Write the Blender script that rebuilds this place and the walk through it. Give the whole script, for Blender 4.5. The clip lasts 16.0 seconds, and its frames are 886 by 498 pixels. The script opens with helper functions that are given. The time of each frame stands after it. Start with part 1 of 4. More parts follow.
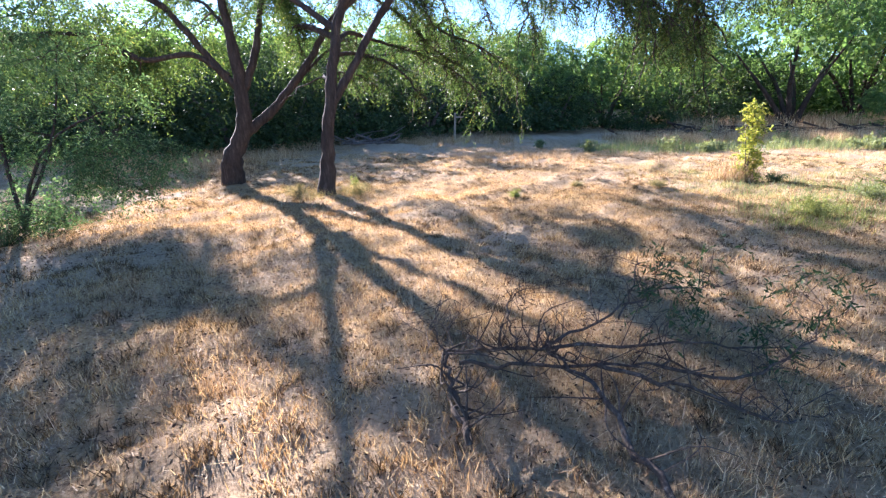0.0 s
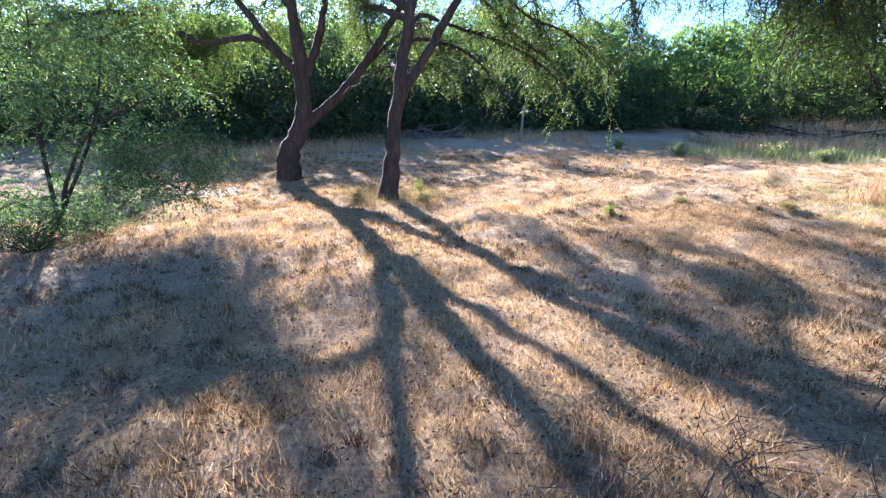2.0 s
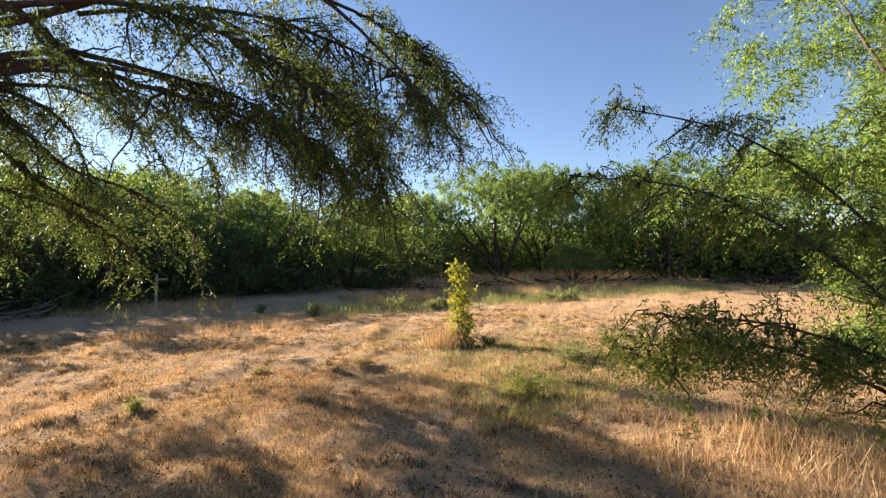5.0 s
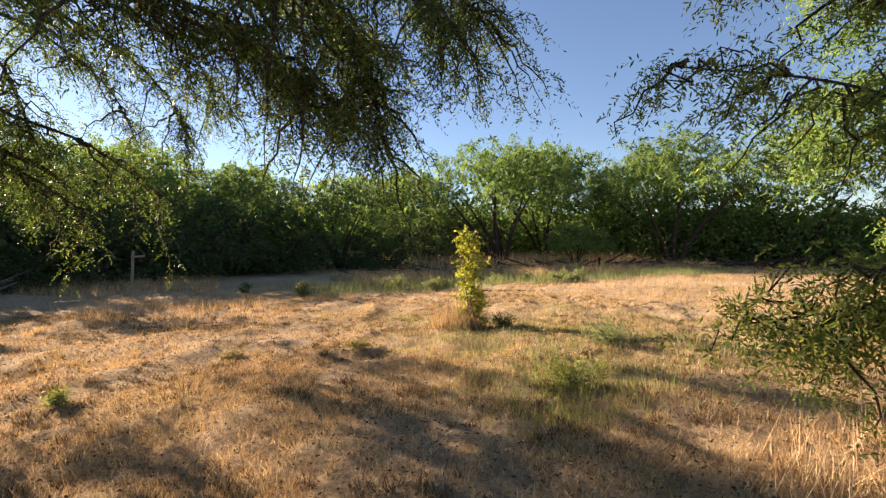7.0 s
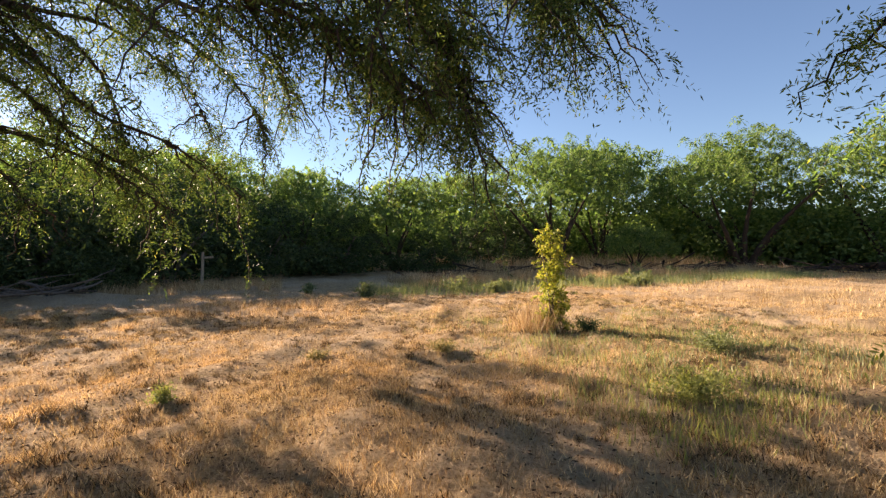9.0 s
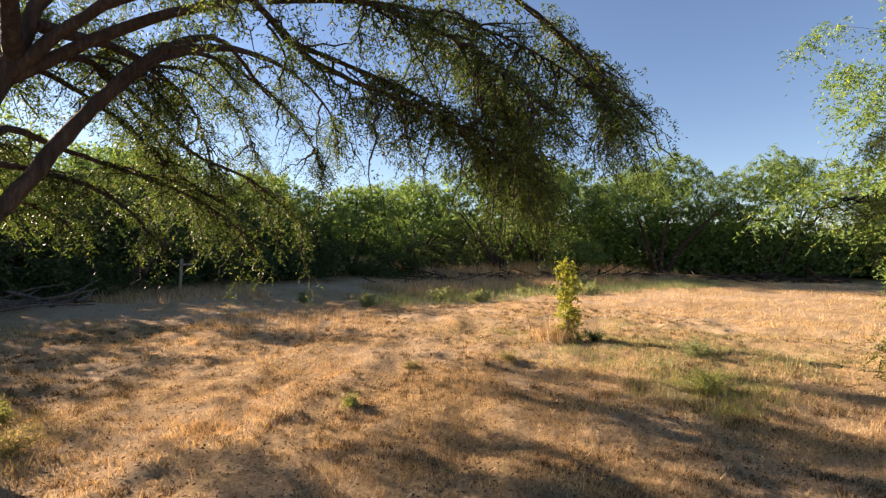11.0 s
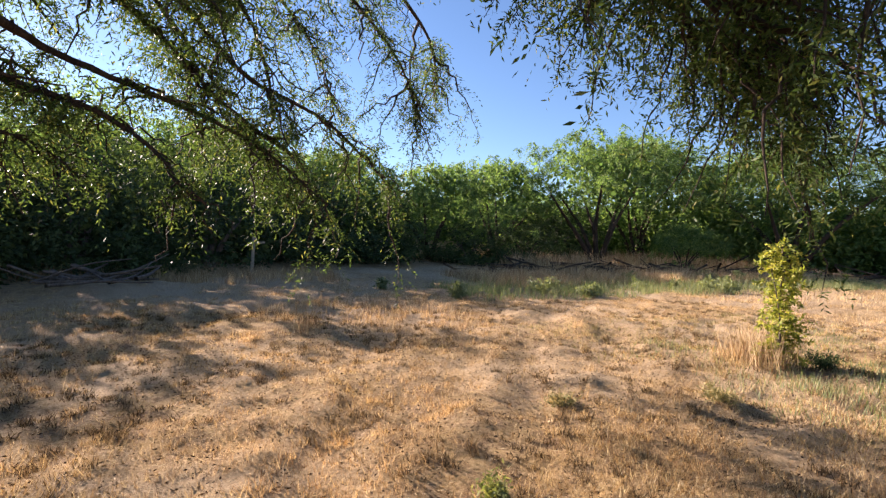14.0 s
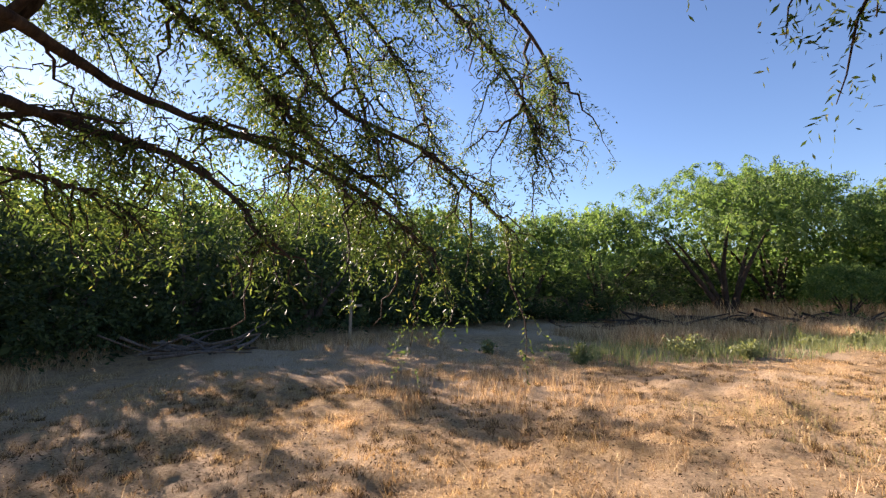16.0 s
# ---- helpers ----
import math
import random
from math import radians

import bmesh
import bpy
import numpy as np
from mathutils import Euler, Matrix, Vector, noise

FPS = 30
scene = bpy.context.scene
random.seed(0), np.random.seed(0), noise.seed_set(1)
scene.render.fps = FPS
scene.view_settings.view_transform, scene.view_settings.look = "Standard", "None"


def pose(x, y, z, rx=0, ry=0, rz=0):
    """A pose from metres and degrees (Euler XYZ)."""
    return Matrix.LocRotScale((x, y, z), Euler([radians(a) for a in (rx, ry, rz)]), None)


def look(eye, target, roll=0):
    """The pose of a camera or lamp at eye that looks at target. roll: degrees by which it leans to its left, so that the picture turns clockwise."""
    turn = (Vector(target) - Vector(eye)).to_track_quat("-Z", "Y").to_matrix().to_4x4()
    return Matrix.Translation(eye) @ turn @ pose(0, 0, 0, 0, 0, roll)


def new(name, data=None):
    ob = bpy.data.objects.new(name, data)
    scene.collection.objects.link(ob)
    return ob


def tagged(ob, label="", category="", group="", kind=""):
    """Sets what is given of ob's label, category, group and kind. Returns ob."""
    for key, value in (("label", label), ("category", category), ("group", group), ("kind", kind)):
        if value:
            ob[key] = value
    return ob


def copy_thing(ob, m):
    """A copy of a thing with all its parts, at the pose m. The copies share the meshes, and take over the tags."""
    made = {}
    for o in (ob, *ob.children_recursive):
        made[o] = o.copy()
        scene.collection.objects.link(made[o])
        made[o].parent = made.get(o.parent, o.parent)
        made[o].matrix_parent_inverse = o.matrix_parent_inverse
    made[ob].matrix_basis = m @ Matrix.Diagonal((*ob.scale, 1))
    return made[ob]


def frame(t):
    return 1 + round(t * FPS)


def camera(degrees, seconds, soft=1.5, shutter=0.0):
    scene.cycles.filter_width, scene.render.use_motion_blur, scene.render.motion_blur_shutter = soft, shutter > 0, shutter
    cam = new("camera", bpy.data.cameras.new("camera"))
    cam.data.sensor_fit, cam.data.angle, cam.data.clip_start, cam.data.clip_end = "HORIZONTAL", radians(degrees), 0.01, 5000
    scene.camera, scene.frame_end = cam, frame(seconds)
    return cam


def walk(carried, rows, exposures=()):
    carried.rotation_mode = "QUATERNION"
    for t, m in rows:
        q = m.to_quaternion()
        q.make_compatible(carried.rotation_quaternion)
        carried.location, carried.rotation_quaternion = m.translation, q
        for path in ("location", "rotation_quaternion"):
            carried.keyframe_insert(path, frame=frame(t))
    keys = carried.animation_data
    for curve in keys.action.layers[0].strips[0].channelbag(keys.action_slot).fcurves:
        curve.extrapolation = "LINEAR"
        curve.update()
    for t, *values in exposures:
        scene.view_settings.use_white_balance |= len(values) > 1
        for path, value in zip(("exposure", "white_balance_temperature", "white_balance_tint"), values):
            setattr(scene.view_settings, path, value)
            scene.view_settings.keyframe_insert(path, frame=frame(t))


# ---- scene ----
cam = camera(87.4, 16.0, 1.3)
PATH = [
    (0, look((0.486, 3.393, 1.444), (0.218, 12.958, -1.459), -0.94)),
    (0.5, look((0.385, 3.685, 1.445), (-0.079, 13.242, -1.459), -0.99)),
    (1, look((0.210, 3.968, 1.465), (-0.473, 13.478, -1.548), -0.69)),
    (1.5, look((0.190, 4.193, 1.496), (-0.878, 13.571, -1.808), 0.13)),
    (2, look((0.070, 4.521, 1.520), (-1.255, 13.941, -1.564), 0.60)),
    (2.5, look((-0.006, 4.812, 1.553), (-1.117, 14.242, -1.587), 0.00)),
    (3, look((-0.062, 5.066, 1.549), (-0.931, 14.311, -2.163), -1.03)),
    (3.5, look((-0.132, 5.350, 1.614), (-0.394, 14.629, -2.104), -2.02)),
    (4, look((0.299, 5.724, 1.645), (1.077, 15.499, -0.319), -2.41)),
    (4.5, look((1.504, 5.497, 1.491), (3.589, 15.277, 1.524), -2.31)),
    (5, look((2.183, 5.430, 1.458), (6.705, 14.344, 1.755), -1.11)),
    (7.5, look((2.566, 6.837, 1.124), (7.205, 15.696, 1.077), -0.65)),
    (8, look((2.631, 7.013, 1.094), (6.681, 16.156, 1.148), -0.78)),
    (8.5, look((2.594, 7.118, 1.090), (6.219, 16.436, 1.260), -0.73)),
    (9, look((2.176, 6.983, 1.142), (5.953, 16.242, 1.214), -0.63)),
    (11.5, look((-0.422, 6.528, 1.679), (6.077, 14.128, 1.696), 1.48)),
    (12, look((-0.258, 7.030, 1.611), (7.616, 13.189, 1.864), 2.63)),
    (12.5, look((-0.015, 7.509, 1.552), (8.016, 13.446, 2.041), 2.07)),
    (13, look((0.126, 8.028, 1.514), (7.095, 15.193, 1.828), 2.52)),
    (13.5, look((0.161, 8.508, 1.481), (5.614, 16.890, 1.470), 2.44)),
    (14, look((0.221, 9.030, 1.408), (4.174, 18.212, 1.161), 1.83)),
    (14.5, look((0.230, 9.202, 1.391), (2.793, 18.861, 1.011), 0.55)),
    (15, look((0.271, 9.586, 1.396), (1.418, 19.518, 1.212), -0.56)),
    (15.5, look((0.215, 9.934, 1.417), (0.799, 19.908, 1.836), -0.39)),
    (16, look((0.270, 10.337, 1.374), (2.367, 20.066, 2.350), -0.61)),
]
EXPOSURES = [(0.0, 2.95, 5400, 20), (3.4, 2.92, 5050, 18), (4.0, 2.66, 5200, 17), (4.5, 2.3, 6200, 18), (5.0, 2.1, 7300, 20), (9.0, 2.02, 7700, 21), (12.5, 1.98, 7700, 22), (14.0, 2.08, 6650, 21), (16.0, 2.12, 6800, 24)]
walk(cam, PATH, EXPOSURES)

# ---- light ----
SUN_LEFT, SUN_UP = 32.0, 20.0  # degrees left of +y, degrees above the horizon
world = bpy.data.worlds.new("world")
scene.world = world
world.use_nodes = True
wn = world.node_tree.nodes
sky = wn.new("ShaderNodeTexSky")
sky.sky_type, sky.sun_disc = "NISHITA", False
sky.sun_elevation, sky.sun_rotation = radians(SUN_UP), radians(-SUN_LEFT)
sky.air_density, sky.dust_density, sky.ozone_density = 1.0, 0.1, 4.5
wn["Background"].inputs["Strength"].default_value = 0.053
world.node_tree.links.new(sky.outputs["Color"], wn["Background"].inputs["Color"])
sun_way = Vector((-math.sin(radians(SUN_LEFT)) * math.cos(radians(SUN_UP)), math.cos(radians(SUN_LEFT)) * math.cos(radians(SUN_UP)), math.sin(radians(SUN_UP))))
sun_data = bpy.data.lights.new("sun", "SUN")
sun_data.energy, sun_data.angle, sun_data.color = 5.0, radians(0.6), (1.0, 0.89, 0.76)
sun = new("sun", sun_data)
sun.matrix_world = look(sun_way * 60, (0, 0, 0))


# ---- materials ----
def nodes_of(name):
    m = bpy.data.materials.new(name)
    m.use_nodes = True
    t = m.node_tree
    t.nodes.clear()
    out = t.nodes.new("ShaderNodeOutputMaterial")
    return m, t, out


def ramp(t, fac, stops):
    r = t.nodes.new("ShaderNodeValToRGB")
    while len(r.color_ramp.elements) < len(stops):
        r.color_ramp.elements.new(0.5)
    for e, (p, c) in zip(r.color_ramp.elements, stops):
        e.position, e.color = p, (*c, 1)
    t.links.new(fac, r.inputs["Fac"])
    return r.outputs["Color"]


def noise_tex(t, scale, detail=5.0, rough=0.6, where="Object"):
    c = t.nodes.new("ShaderNodeTexCoord")
    n = t.nodes.new("ShaderNodeTexNoise")
    n.inputs["Scale"].default_value, n.inputs["Detail"].default_value, n.inputs["Roughness"].default_value = scale, detail, rough
    t.links.new(c.outputs[where], n.inputs["Vector"])
    return n.outputs["Fac"]


def mix_color(t, fac, a, b, mode="MIX"):
    m = t.nodes.new("ShaderNodeMix")
    m.data_type, m.blend_type = "RGBA", mode
    if isinstance(fac, float):
        m.inputs[0].default_value = fac
    else:
        t.links.new(fac, m.inputs[0])
    t.links.new(a, m.inputs[6])
    t.links.new(b, m.inputs[7])
    return m.outputs[2]


def leaf_material(name, stops, through_light=0.5, rough=0.55, glow=(1.55, 1.5, 0.7)):
    """Thin leaves that let part of the light through, each leaf of its own tone."""
    m, t, out = nodes_of(name)
    geo = t.nodes.new("ShaderNodeNewGeometry")
    col = ramp(t, geo.outputs["Random Per Island"], stops)
    big = ramp(t, noise_tex(t, 0.7, 2.0), [(0.3, (0.72, 0.75, 0.7)), (0.7, (1.15, 1.12, 1.0))])
    col = mix_color(t, 1.0, col, big, "MULTIPLY")
    p = t.nodes.new("ShaderNodeBsdfPrincipled")
    p.inputs["Roughness"].default_value = rough
    p.inputs["Specular IOR Level"].default_value = 0.14
    t.links.new(col, p.inputs["Base Color"])
    tr = t.nodes.new("ShaderNodeBsdfTranslucent")
    warm = mix_color(t, 1.0, col, ramp(t, geo.outputs["Random Per Island"], [(0.0, glow), (1.0, glow)]), "MULTIPLY")
    t.links.new(warm, tr.inputs["Color"])
    mx = t.nodes.new("ShaderNodeMixShader")
    mx.inputs[0].default_value = through_light
    t.links.new(p.outputs[0], mx.inputs[1])
    t.links.new(tr.outputs[0], mx.inputs[2])
    t.links.new(mx.outputs[0], out.inputs["Surface"])
    return m


def bark_material(name, dark, mid, pale, scale=6.0):
    m, t, out = nodes_of(name)
    c = t.nodes.new("ShaderNodeTexCoord")
    mp = t.nodes.new("ShaderNodeMapping")
    mp.inputs["Scale"].default_value = (scale * 2.2, scale * 2.2, scale * 0.45)
    t.links.new(c.outputs["Object"], mp.inputs["Vector"])
    n = t.nodes.new("ShaderNodeTexNoise")
    n.inputs["Scale"].default_value, n.inputs["Detail"].default_value, n.inputs["Roughness"].default_value = 1.6, 8.0, 0.7
    t.links.new(mp.outputs["Vector"], n.inputs["Vector"])
    col = ramp(t, n.outputs["Fac"], [(0.3, dark), (0.55, mid), (0.78, pale)])
    big = ramp(t, noise_tex(t, 1.3, 3.0), [(0.3, (0.65, 0.62, 0.6)), (0.7, (1.2, 1.15, 1.1))])
    col = mix_color(t, 1.0, col, big, "MULTIPLY")
    p = t.nodes.new("ShaderNodeBsdfPrincipled")
    p.inputs["Roughness"].default_value = 0.9
    p.inputs["Specular IOR Level"].default_value = 0.2
    t.links.new(col, p.inputs["Base Color"])
    bp = t.nodes.new("ShaderNodeBump")
    bp.inputs["Strength"].default_value, bp.inputs["Distance"].default_value = 0.9, 0.03
    t.links.new(n.outputs["Fac"], bp.inputs["Height"])
    t.links.new(bp.outputs["Normal"], p.inputs["Normal"])
    t.links.new(p.outputs[0], out.inputs["Surface"])
    return m


def ground_material():
    m, t, out = nodes_of("dry_ground")
    fine = noise_tex(t, 34.0, 10.0, 0.85)
    mid = noise_tex(t, 4.2, 7.0, 0.68)
    big = noise_tex(t, 0.33, 4.0, 0.55)
    soil = ramp(t, fine, [(0.32, (0.045, 0.026, 0.014)), (0.46, (0.24, 0.155, 0.085)), (0.66, (0.55, 0.39, 0.235))])
    straw = ramp(t, fine, [(0.32, (0.075, 0.038, 0.016)), (0.47, (0.46, 0.305, 0.145)), (0.68, (0.72, 0.53, 0.29))])
    pale = ramp(t, fine, [(0.32, (0.08, 0.052, 0.032)), (0.47, (0.44, 0.32, 0.20)), (0.68, (0.70, 0.55, 0.37))])
    a = mix_color(t, ramp(t, mid, [(0.40, (0, 0, 0)), (0.60, (1, 1, 1))]), soil, straw)
    col = mix_color(t, ramp(t, big, [(0.42, (0, 0, 0)), (0.62, (1, 1, 1))]), a, pale)
    p = t.nodes.new("ShaderNodeBsdfPrincipled")
    p.inputs["Roughness"].default_value = 0.95
    p.inputs["Specular IOR Level"].default_value = 0.1
    t.links.new(col, p.inputs["Base Color"])
    b1 = t.nodes.new("ShaderNodeBump")
    b1.inputs["Strength"].default_value, b1.inputs["Distance"].default_value = 1.0, 0.10
    t.links.new(mid, b1.inputs["Height"])
    b2 = t.nodes.new("ShaderNodeBump")
    b2.inputs["Strength"].default_value, b2.inputs["Distance"].default_value = 1.0, 0.04
    t.links.new(fine, b2.inputs["Height"])
    t.links.new(b1.outputs["Normal"], b2.inputs["Normal"])
    t.links.new(b2.outputs["Normal"], p.inputs["Normal"])
    t.links.new(p.outputs[0], out.inputs["Surface"])
    return m


GROUND = ground_material()
BARK = bark_material("mesquite_bark", (0.022, 0.016, 0.013), (0.068, 0.048, 0.037), (0.15, 0.112, 0.088))
GREY_BARK = bark_material("grey_bark", (0.05, 0.042, 0.036), (0.16, 0.13, 0.11), (0.32, 0.28, 0.24))
DEAD_WOOD = bark_material("dead_wood", (0.035, 0.026, 0.021), (0.11, 0.082, 0.062), (0.33, 0.28, 0.23), 14.0)
LEAF = leaf_material("mesquite_leaf", [(0.0, (0.036, 0.06, 0.018)), (0.5, (0.066, 0.098, 0.032)), (0.9, (0.12, 0.155, 0.055)), (1.0, (0.24, 0.215, 0.07))], 0.42, 0.5, (1.4, 1.5, 0.85))
LEAF_COOL = leaf_material("cool_leaf", [(0.0, (0.05, 0.085, 0.038)), (0.6, (0.10, 0.15, 0.07)), (0.9, (0.2, 0.26, 0.13)), (1.0, (0.34, 0.38, 0.22))], 0.42, 0.65, (1.2, 1.4, 0.8))
LEAF_FAR = leaf_material("far_leaf", [(0.0, (0.075, 0.125, 0.05)), (0.6, (0.14, 0.21, 0.082)), (1.0, (0.25, 0.31, 0.12))], 0.48, 0.6, (1.25, 1.4, 0.75))
# Darker than LEAF_FAR: the thicket's backlit shade is put into the leaf colour.
LEAF_DARK = leaf_material("shade_toned_thicket_leaf", [(0.0, (0.026, 0.044, 0.02)), (0.6, (0.052, 0.08, 0.034)), (1.0, (0.105, 0.14, 0.06))], 0.25, 0.65, (1.3, 1.35, 0.8))
LEAF_BRIGHT = leaf_material("bright_leaf", [(0.0, (0.085, 0.145, 0.045)), (0.6, (0.16, 0.24, 0.08)), (0.93, (0.26, 0.33, 0.115)), (1.0, (0.44, 0.40, 0.09))], 0.5, 0.55, (1.2, 1.4, 0.75))
LEAF_BUSH = leaf_material("bush_leaf", [(0.0, (0.085, 0.125, 0.036)), (0.6, (0.14, 0.18, 0.055)), (1.0, (0.26, 0.26, 0.085))], 0.5)
LEAF_YELLOW = leaf_material("sapling_leaf", [(0.0, (0.13, 0.165, 0.035)), (0.5, (0.25, 0.28, 0.06)), (1.0, (0.46, 0.41, 0.13))], 0.4)
LEAF_GREY = leaf_material("grey_green_leaf", [(0.0, (0.12, 0.15, 0.085)), (0.6, (0.20, 0.23, 0.135)), (1.0, (0.32, 0.33, 0.21))], 0.35)
WEED = leaf_material("weed_leaf", [(0.0, (0.14, 0.17, 0.07)), (0.6, (0.21, 0.23, 0.10)), (1.0, (0.36, 0.35, 0.16))], 0.4)
LITTER = leaf_material("dead_leaf", [(0.0, (0.045, 0.028, 0.02)), (0.6, (0.12, 0.075, 0.045)), (1.0, (0.26, 0.17, 0.10))], 0.1, 0.9, (1.0, 0.9, 0.7))
DRY = (1.25, 1.05, 0.75)
STRAW = leaf_material("straw", [(0.0, (0.07, 0.035, 0.016)), (0.3, (0.34, 0.21, 0.095)), (0.7, (0.66, 0.47, 0.25)), (1.0, (0.88, 0.73, 0.48))], 0.3, 0.7, DRY)
STRAW_PALE = leaf_material("pale_straw", [(0.0, (0.17, 0.09, 0.05)), (0.5, (0.48, 0.335, 0.20)), (1.0, (0.82, 0.66, 0.46))], 0.3, 0.7, DRY)
STRAW_GREEN = leaf_material("half_green_grass", [(0.0, (0.15, 0.16, 0.07)), (0.5, (0.30, 0.27, 0.13)), (1.0, (0.52, 0.41, 0.23))], 0.3, 0.7, DRY)
STRAW_DARK = leaf_material("dead_brown_grass", [(0.0, (0.045, 0.03, 0.018)), (0.6, (0.15, 0.10, 0.055)), (1.0, (0.38, 0.27, 0.16))], 0.2, 0.8, DRY)
POST_WOOD = bark_material("weathered_post", (0.16, 0.13, 0.10), (0.34, 0.29, 0.23), (0.52, 0.47, 0.40), 9.0)


# ---- mesh tools ----
def quad_mesh(name, verts, quads, smooth=False):
    verts, quads = np.asarray(verts, np.float32), np.asarray(quads, np.int32)
    me = bpy.data.meshes.new(name)
    me.vertices.add(len(verts))
    me.vertices.foreach_set("co", verts.ravel())
    k = quads.shape[1]
    me.loops.add(quads.size)
    me.loops.foreach_set("vertex_index", quads.ravel())
    me.polygons.add(len(quads))
    me.polygons.foreach_set("loop_start", np.arange(0, quads.size, k, dtype=np.int32))
    me.polygons.foreach_set("use_smooth", np.full(len(quads), smooth))
    me.update(calc_edges=True)
    me.validate()
    return me


def part(name, verts, quads, material, parent=None, label="", smooth=False):
    me = quad_mesh(name, verts, quads, smooth)
    me.materials.append(material)
    ob = new(name, me)
    ob.parent = parent
    return tagged(ob, label)


class Tubes:
    """Tapered round branches, gathered into one mesh."""

    def __init__(self):
        self.v, self.q, self.n = [], [], 0

    def add(self, pts, radii, sides=6):
        pts, radii = np.asarray(pts, float), np.asarray(radii, float)
        tan = np.gradient(pts, axis=0)
        tan /= np.linalg.norm(tan, axis=1, keepdims=True) + 1e-9
        u = np.zeros_like(tan)
        side = np.cross(tan[0], [1.0, 0, 0] if abs(tan[0, 2]) > 0.7 else [0, 0, 1.0])
        for i in range(len(pts)):
            side = side - tan[i] * (side @ tan[i])
            side /= np.linalg.norm(side) + 1e-9
            u[i] = side
        w = np.cross(tan, u)
        ang = np.linspace(0, 2 * np.pi, sides, endpoint=False)
        ring = pts[:, None] + radii[:, None, None] * (np.cos(ang)[None, :, None] * u[:, None] + np.sin(ang)[None, :, None] * w[:, None])
        self.v.append(ring.reshape(-1, 3))
        for i in range(len(pts) - 1):
            a = self.n + i * sides + np.arange(sides)
            b = self.n + i * sides + (np.arange(sides) + 1) % sides
            self.q.append(np.stack([a, b, b + sides, a + sides], 1))
        self.n += len(pts) * sides

    def part(self, name, material, parent, label=""):
        if self.v:
            return part(name, np.concatenate(self.v), np.concatenate(self.q), material, parent, label, True)


def smooth_line(pts, n):
    """n points on a smooth curve through the given ones."""
    pts = np.asarray(pts, float)
    s = np.r_[0, np.cumsum(np.linalg.norm(np.diff(pts, axis=0), axis=1))]
    tan = np.gradient(pts, s, axis=0) if len(pts) > 2 else np.tile((pts[1] - pts[0]) / s[1], (2, 1))
    out = []
    for t in np.linspace(0, s[-1], n):
        i = min(np.searchsorted(s, t, side="right") - 1, len(pts) - 2)
        h = s[i + 1] - s[i]
        x = (t - s[i]) / h
        out.append((2 * x**3 - 3 * x**2 + 1) * pts[i] + (x**3 - 2 * x**2 + x) * h * tan[i] + (3 * x**2 - 2 * x**3) * pts[i + 1] + (x**3 - x**2) * h * tan[i + 1])
    return np.array(out)


def leaf_quads(centres, ways, length, width, rng):
    """Narrow kite-shaped leaves: one quad each, from its foot along its way."""
    n = len(centres)
    ways = ways / (np.linalg.norm(ways, axis=1, keepdims=True) + 1e-9)
    side = np.cross(ways, rng.normal(size=(n, 3)))
    side /= np.linalg.norm(side, axis=1, keepdims=True) + 1e-9
    ln = length * rng.uniform(0.6, 1.3, (n, 1))
    wd = width * rng.uniform(0.7, 1.3, (n, 1))
    v = np.stack([centres, centres + ways * ln * 0.45 + side * wd * 0.5, centres + ways * ln, centres + ways * ln * 0.45 - side * wd * 0.5], 1)
    return v.reshape(-1, 3), np.arange(4 * n).reshape(n, 4)


def drooping_foliage(clumps, sprays, per, reach, length, width, rng, droop=0.7, tidy=0.75):
    """Round each clump fronds hang along thin arcs that bend down; leaflets stand in two rows along each."""
    c = np.repeat(np.asarray(clumps, float), sprays, axis=0)
    n = len(c)
    c = c + rng.normal(size=(n, 3)) * 0.05
    out = rng.normal(size=(n, 3)) * [1, 1, 0.5]
    out /= np.linalg.norm(out, axis=1, keepdims=True)
    far = (reach * rng.uniform(0.4, 1.2, (n, 1)))[:, None]
    s = np.linspace(0.08, 1.0, per)[None, :, None] + rng.uniform(-0.03, 0.03, (n, per, 1))
    down = np.array([0, 0, 1.0])
    pts = c[:, None] + out[:, None] * far * s - down * droop * far * s**2
    tan = out[:, None] - down * 2 * droop * s
    tan = tan / np.linalg.norm(tan, axis=2, keepdims=True)
    side = np.cross(out, rng.normal(size=(n, 3)))
    side /= np.linalg.norm(side, axis=1, keepdims=True) + 1e-9
    sign = np.where(np.arange(per) % 2, 1.0, -1.0)[None, :, None]
    ways = tan * 0.75 + side[:, None] * sign * tidy + rng.normal(size=(n, per, 3)) * (1.05 - tidy)
    return leaf_quads(pts.reshape(-1, 3), ways.reshape(-1, 3), length, width, rng)


LATTICE = np.random.default_rng(17).random((97, 97))


def lumps(x, y, size):
    """Smooth random bumps between 0 and 1, about as wide as size."""
    u, v = np.asarray(x, float) / size + 500.0, np.asarray(y, float) / size + 500.0
    i, j = np.floor(u).astype(int), np.floor(v).astype(int)
    a, b = u - i, v - j
    a, b = a * a * (3 - 2 * a), b * b * (3 - 2 * b)
    i, j, k, m = i % 97, j % 97, (i + 1) % 97, (j + 1) % 97
    return (LATTICE[i, j] * (1 - a) + LATTICE[k, j] * a) * (1 - b) + (LATTICE[i, m] * (1 - a) + LATTICE[k, m] * a) * b


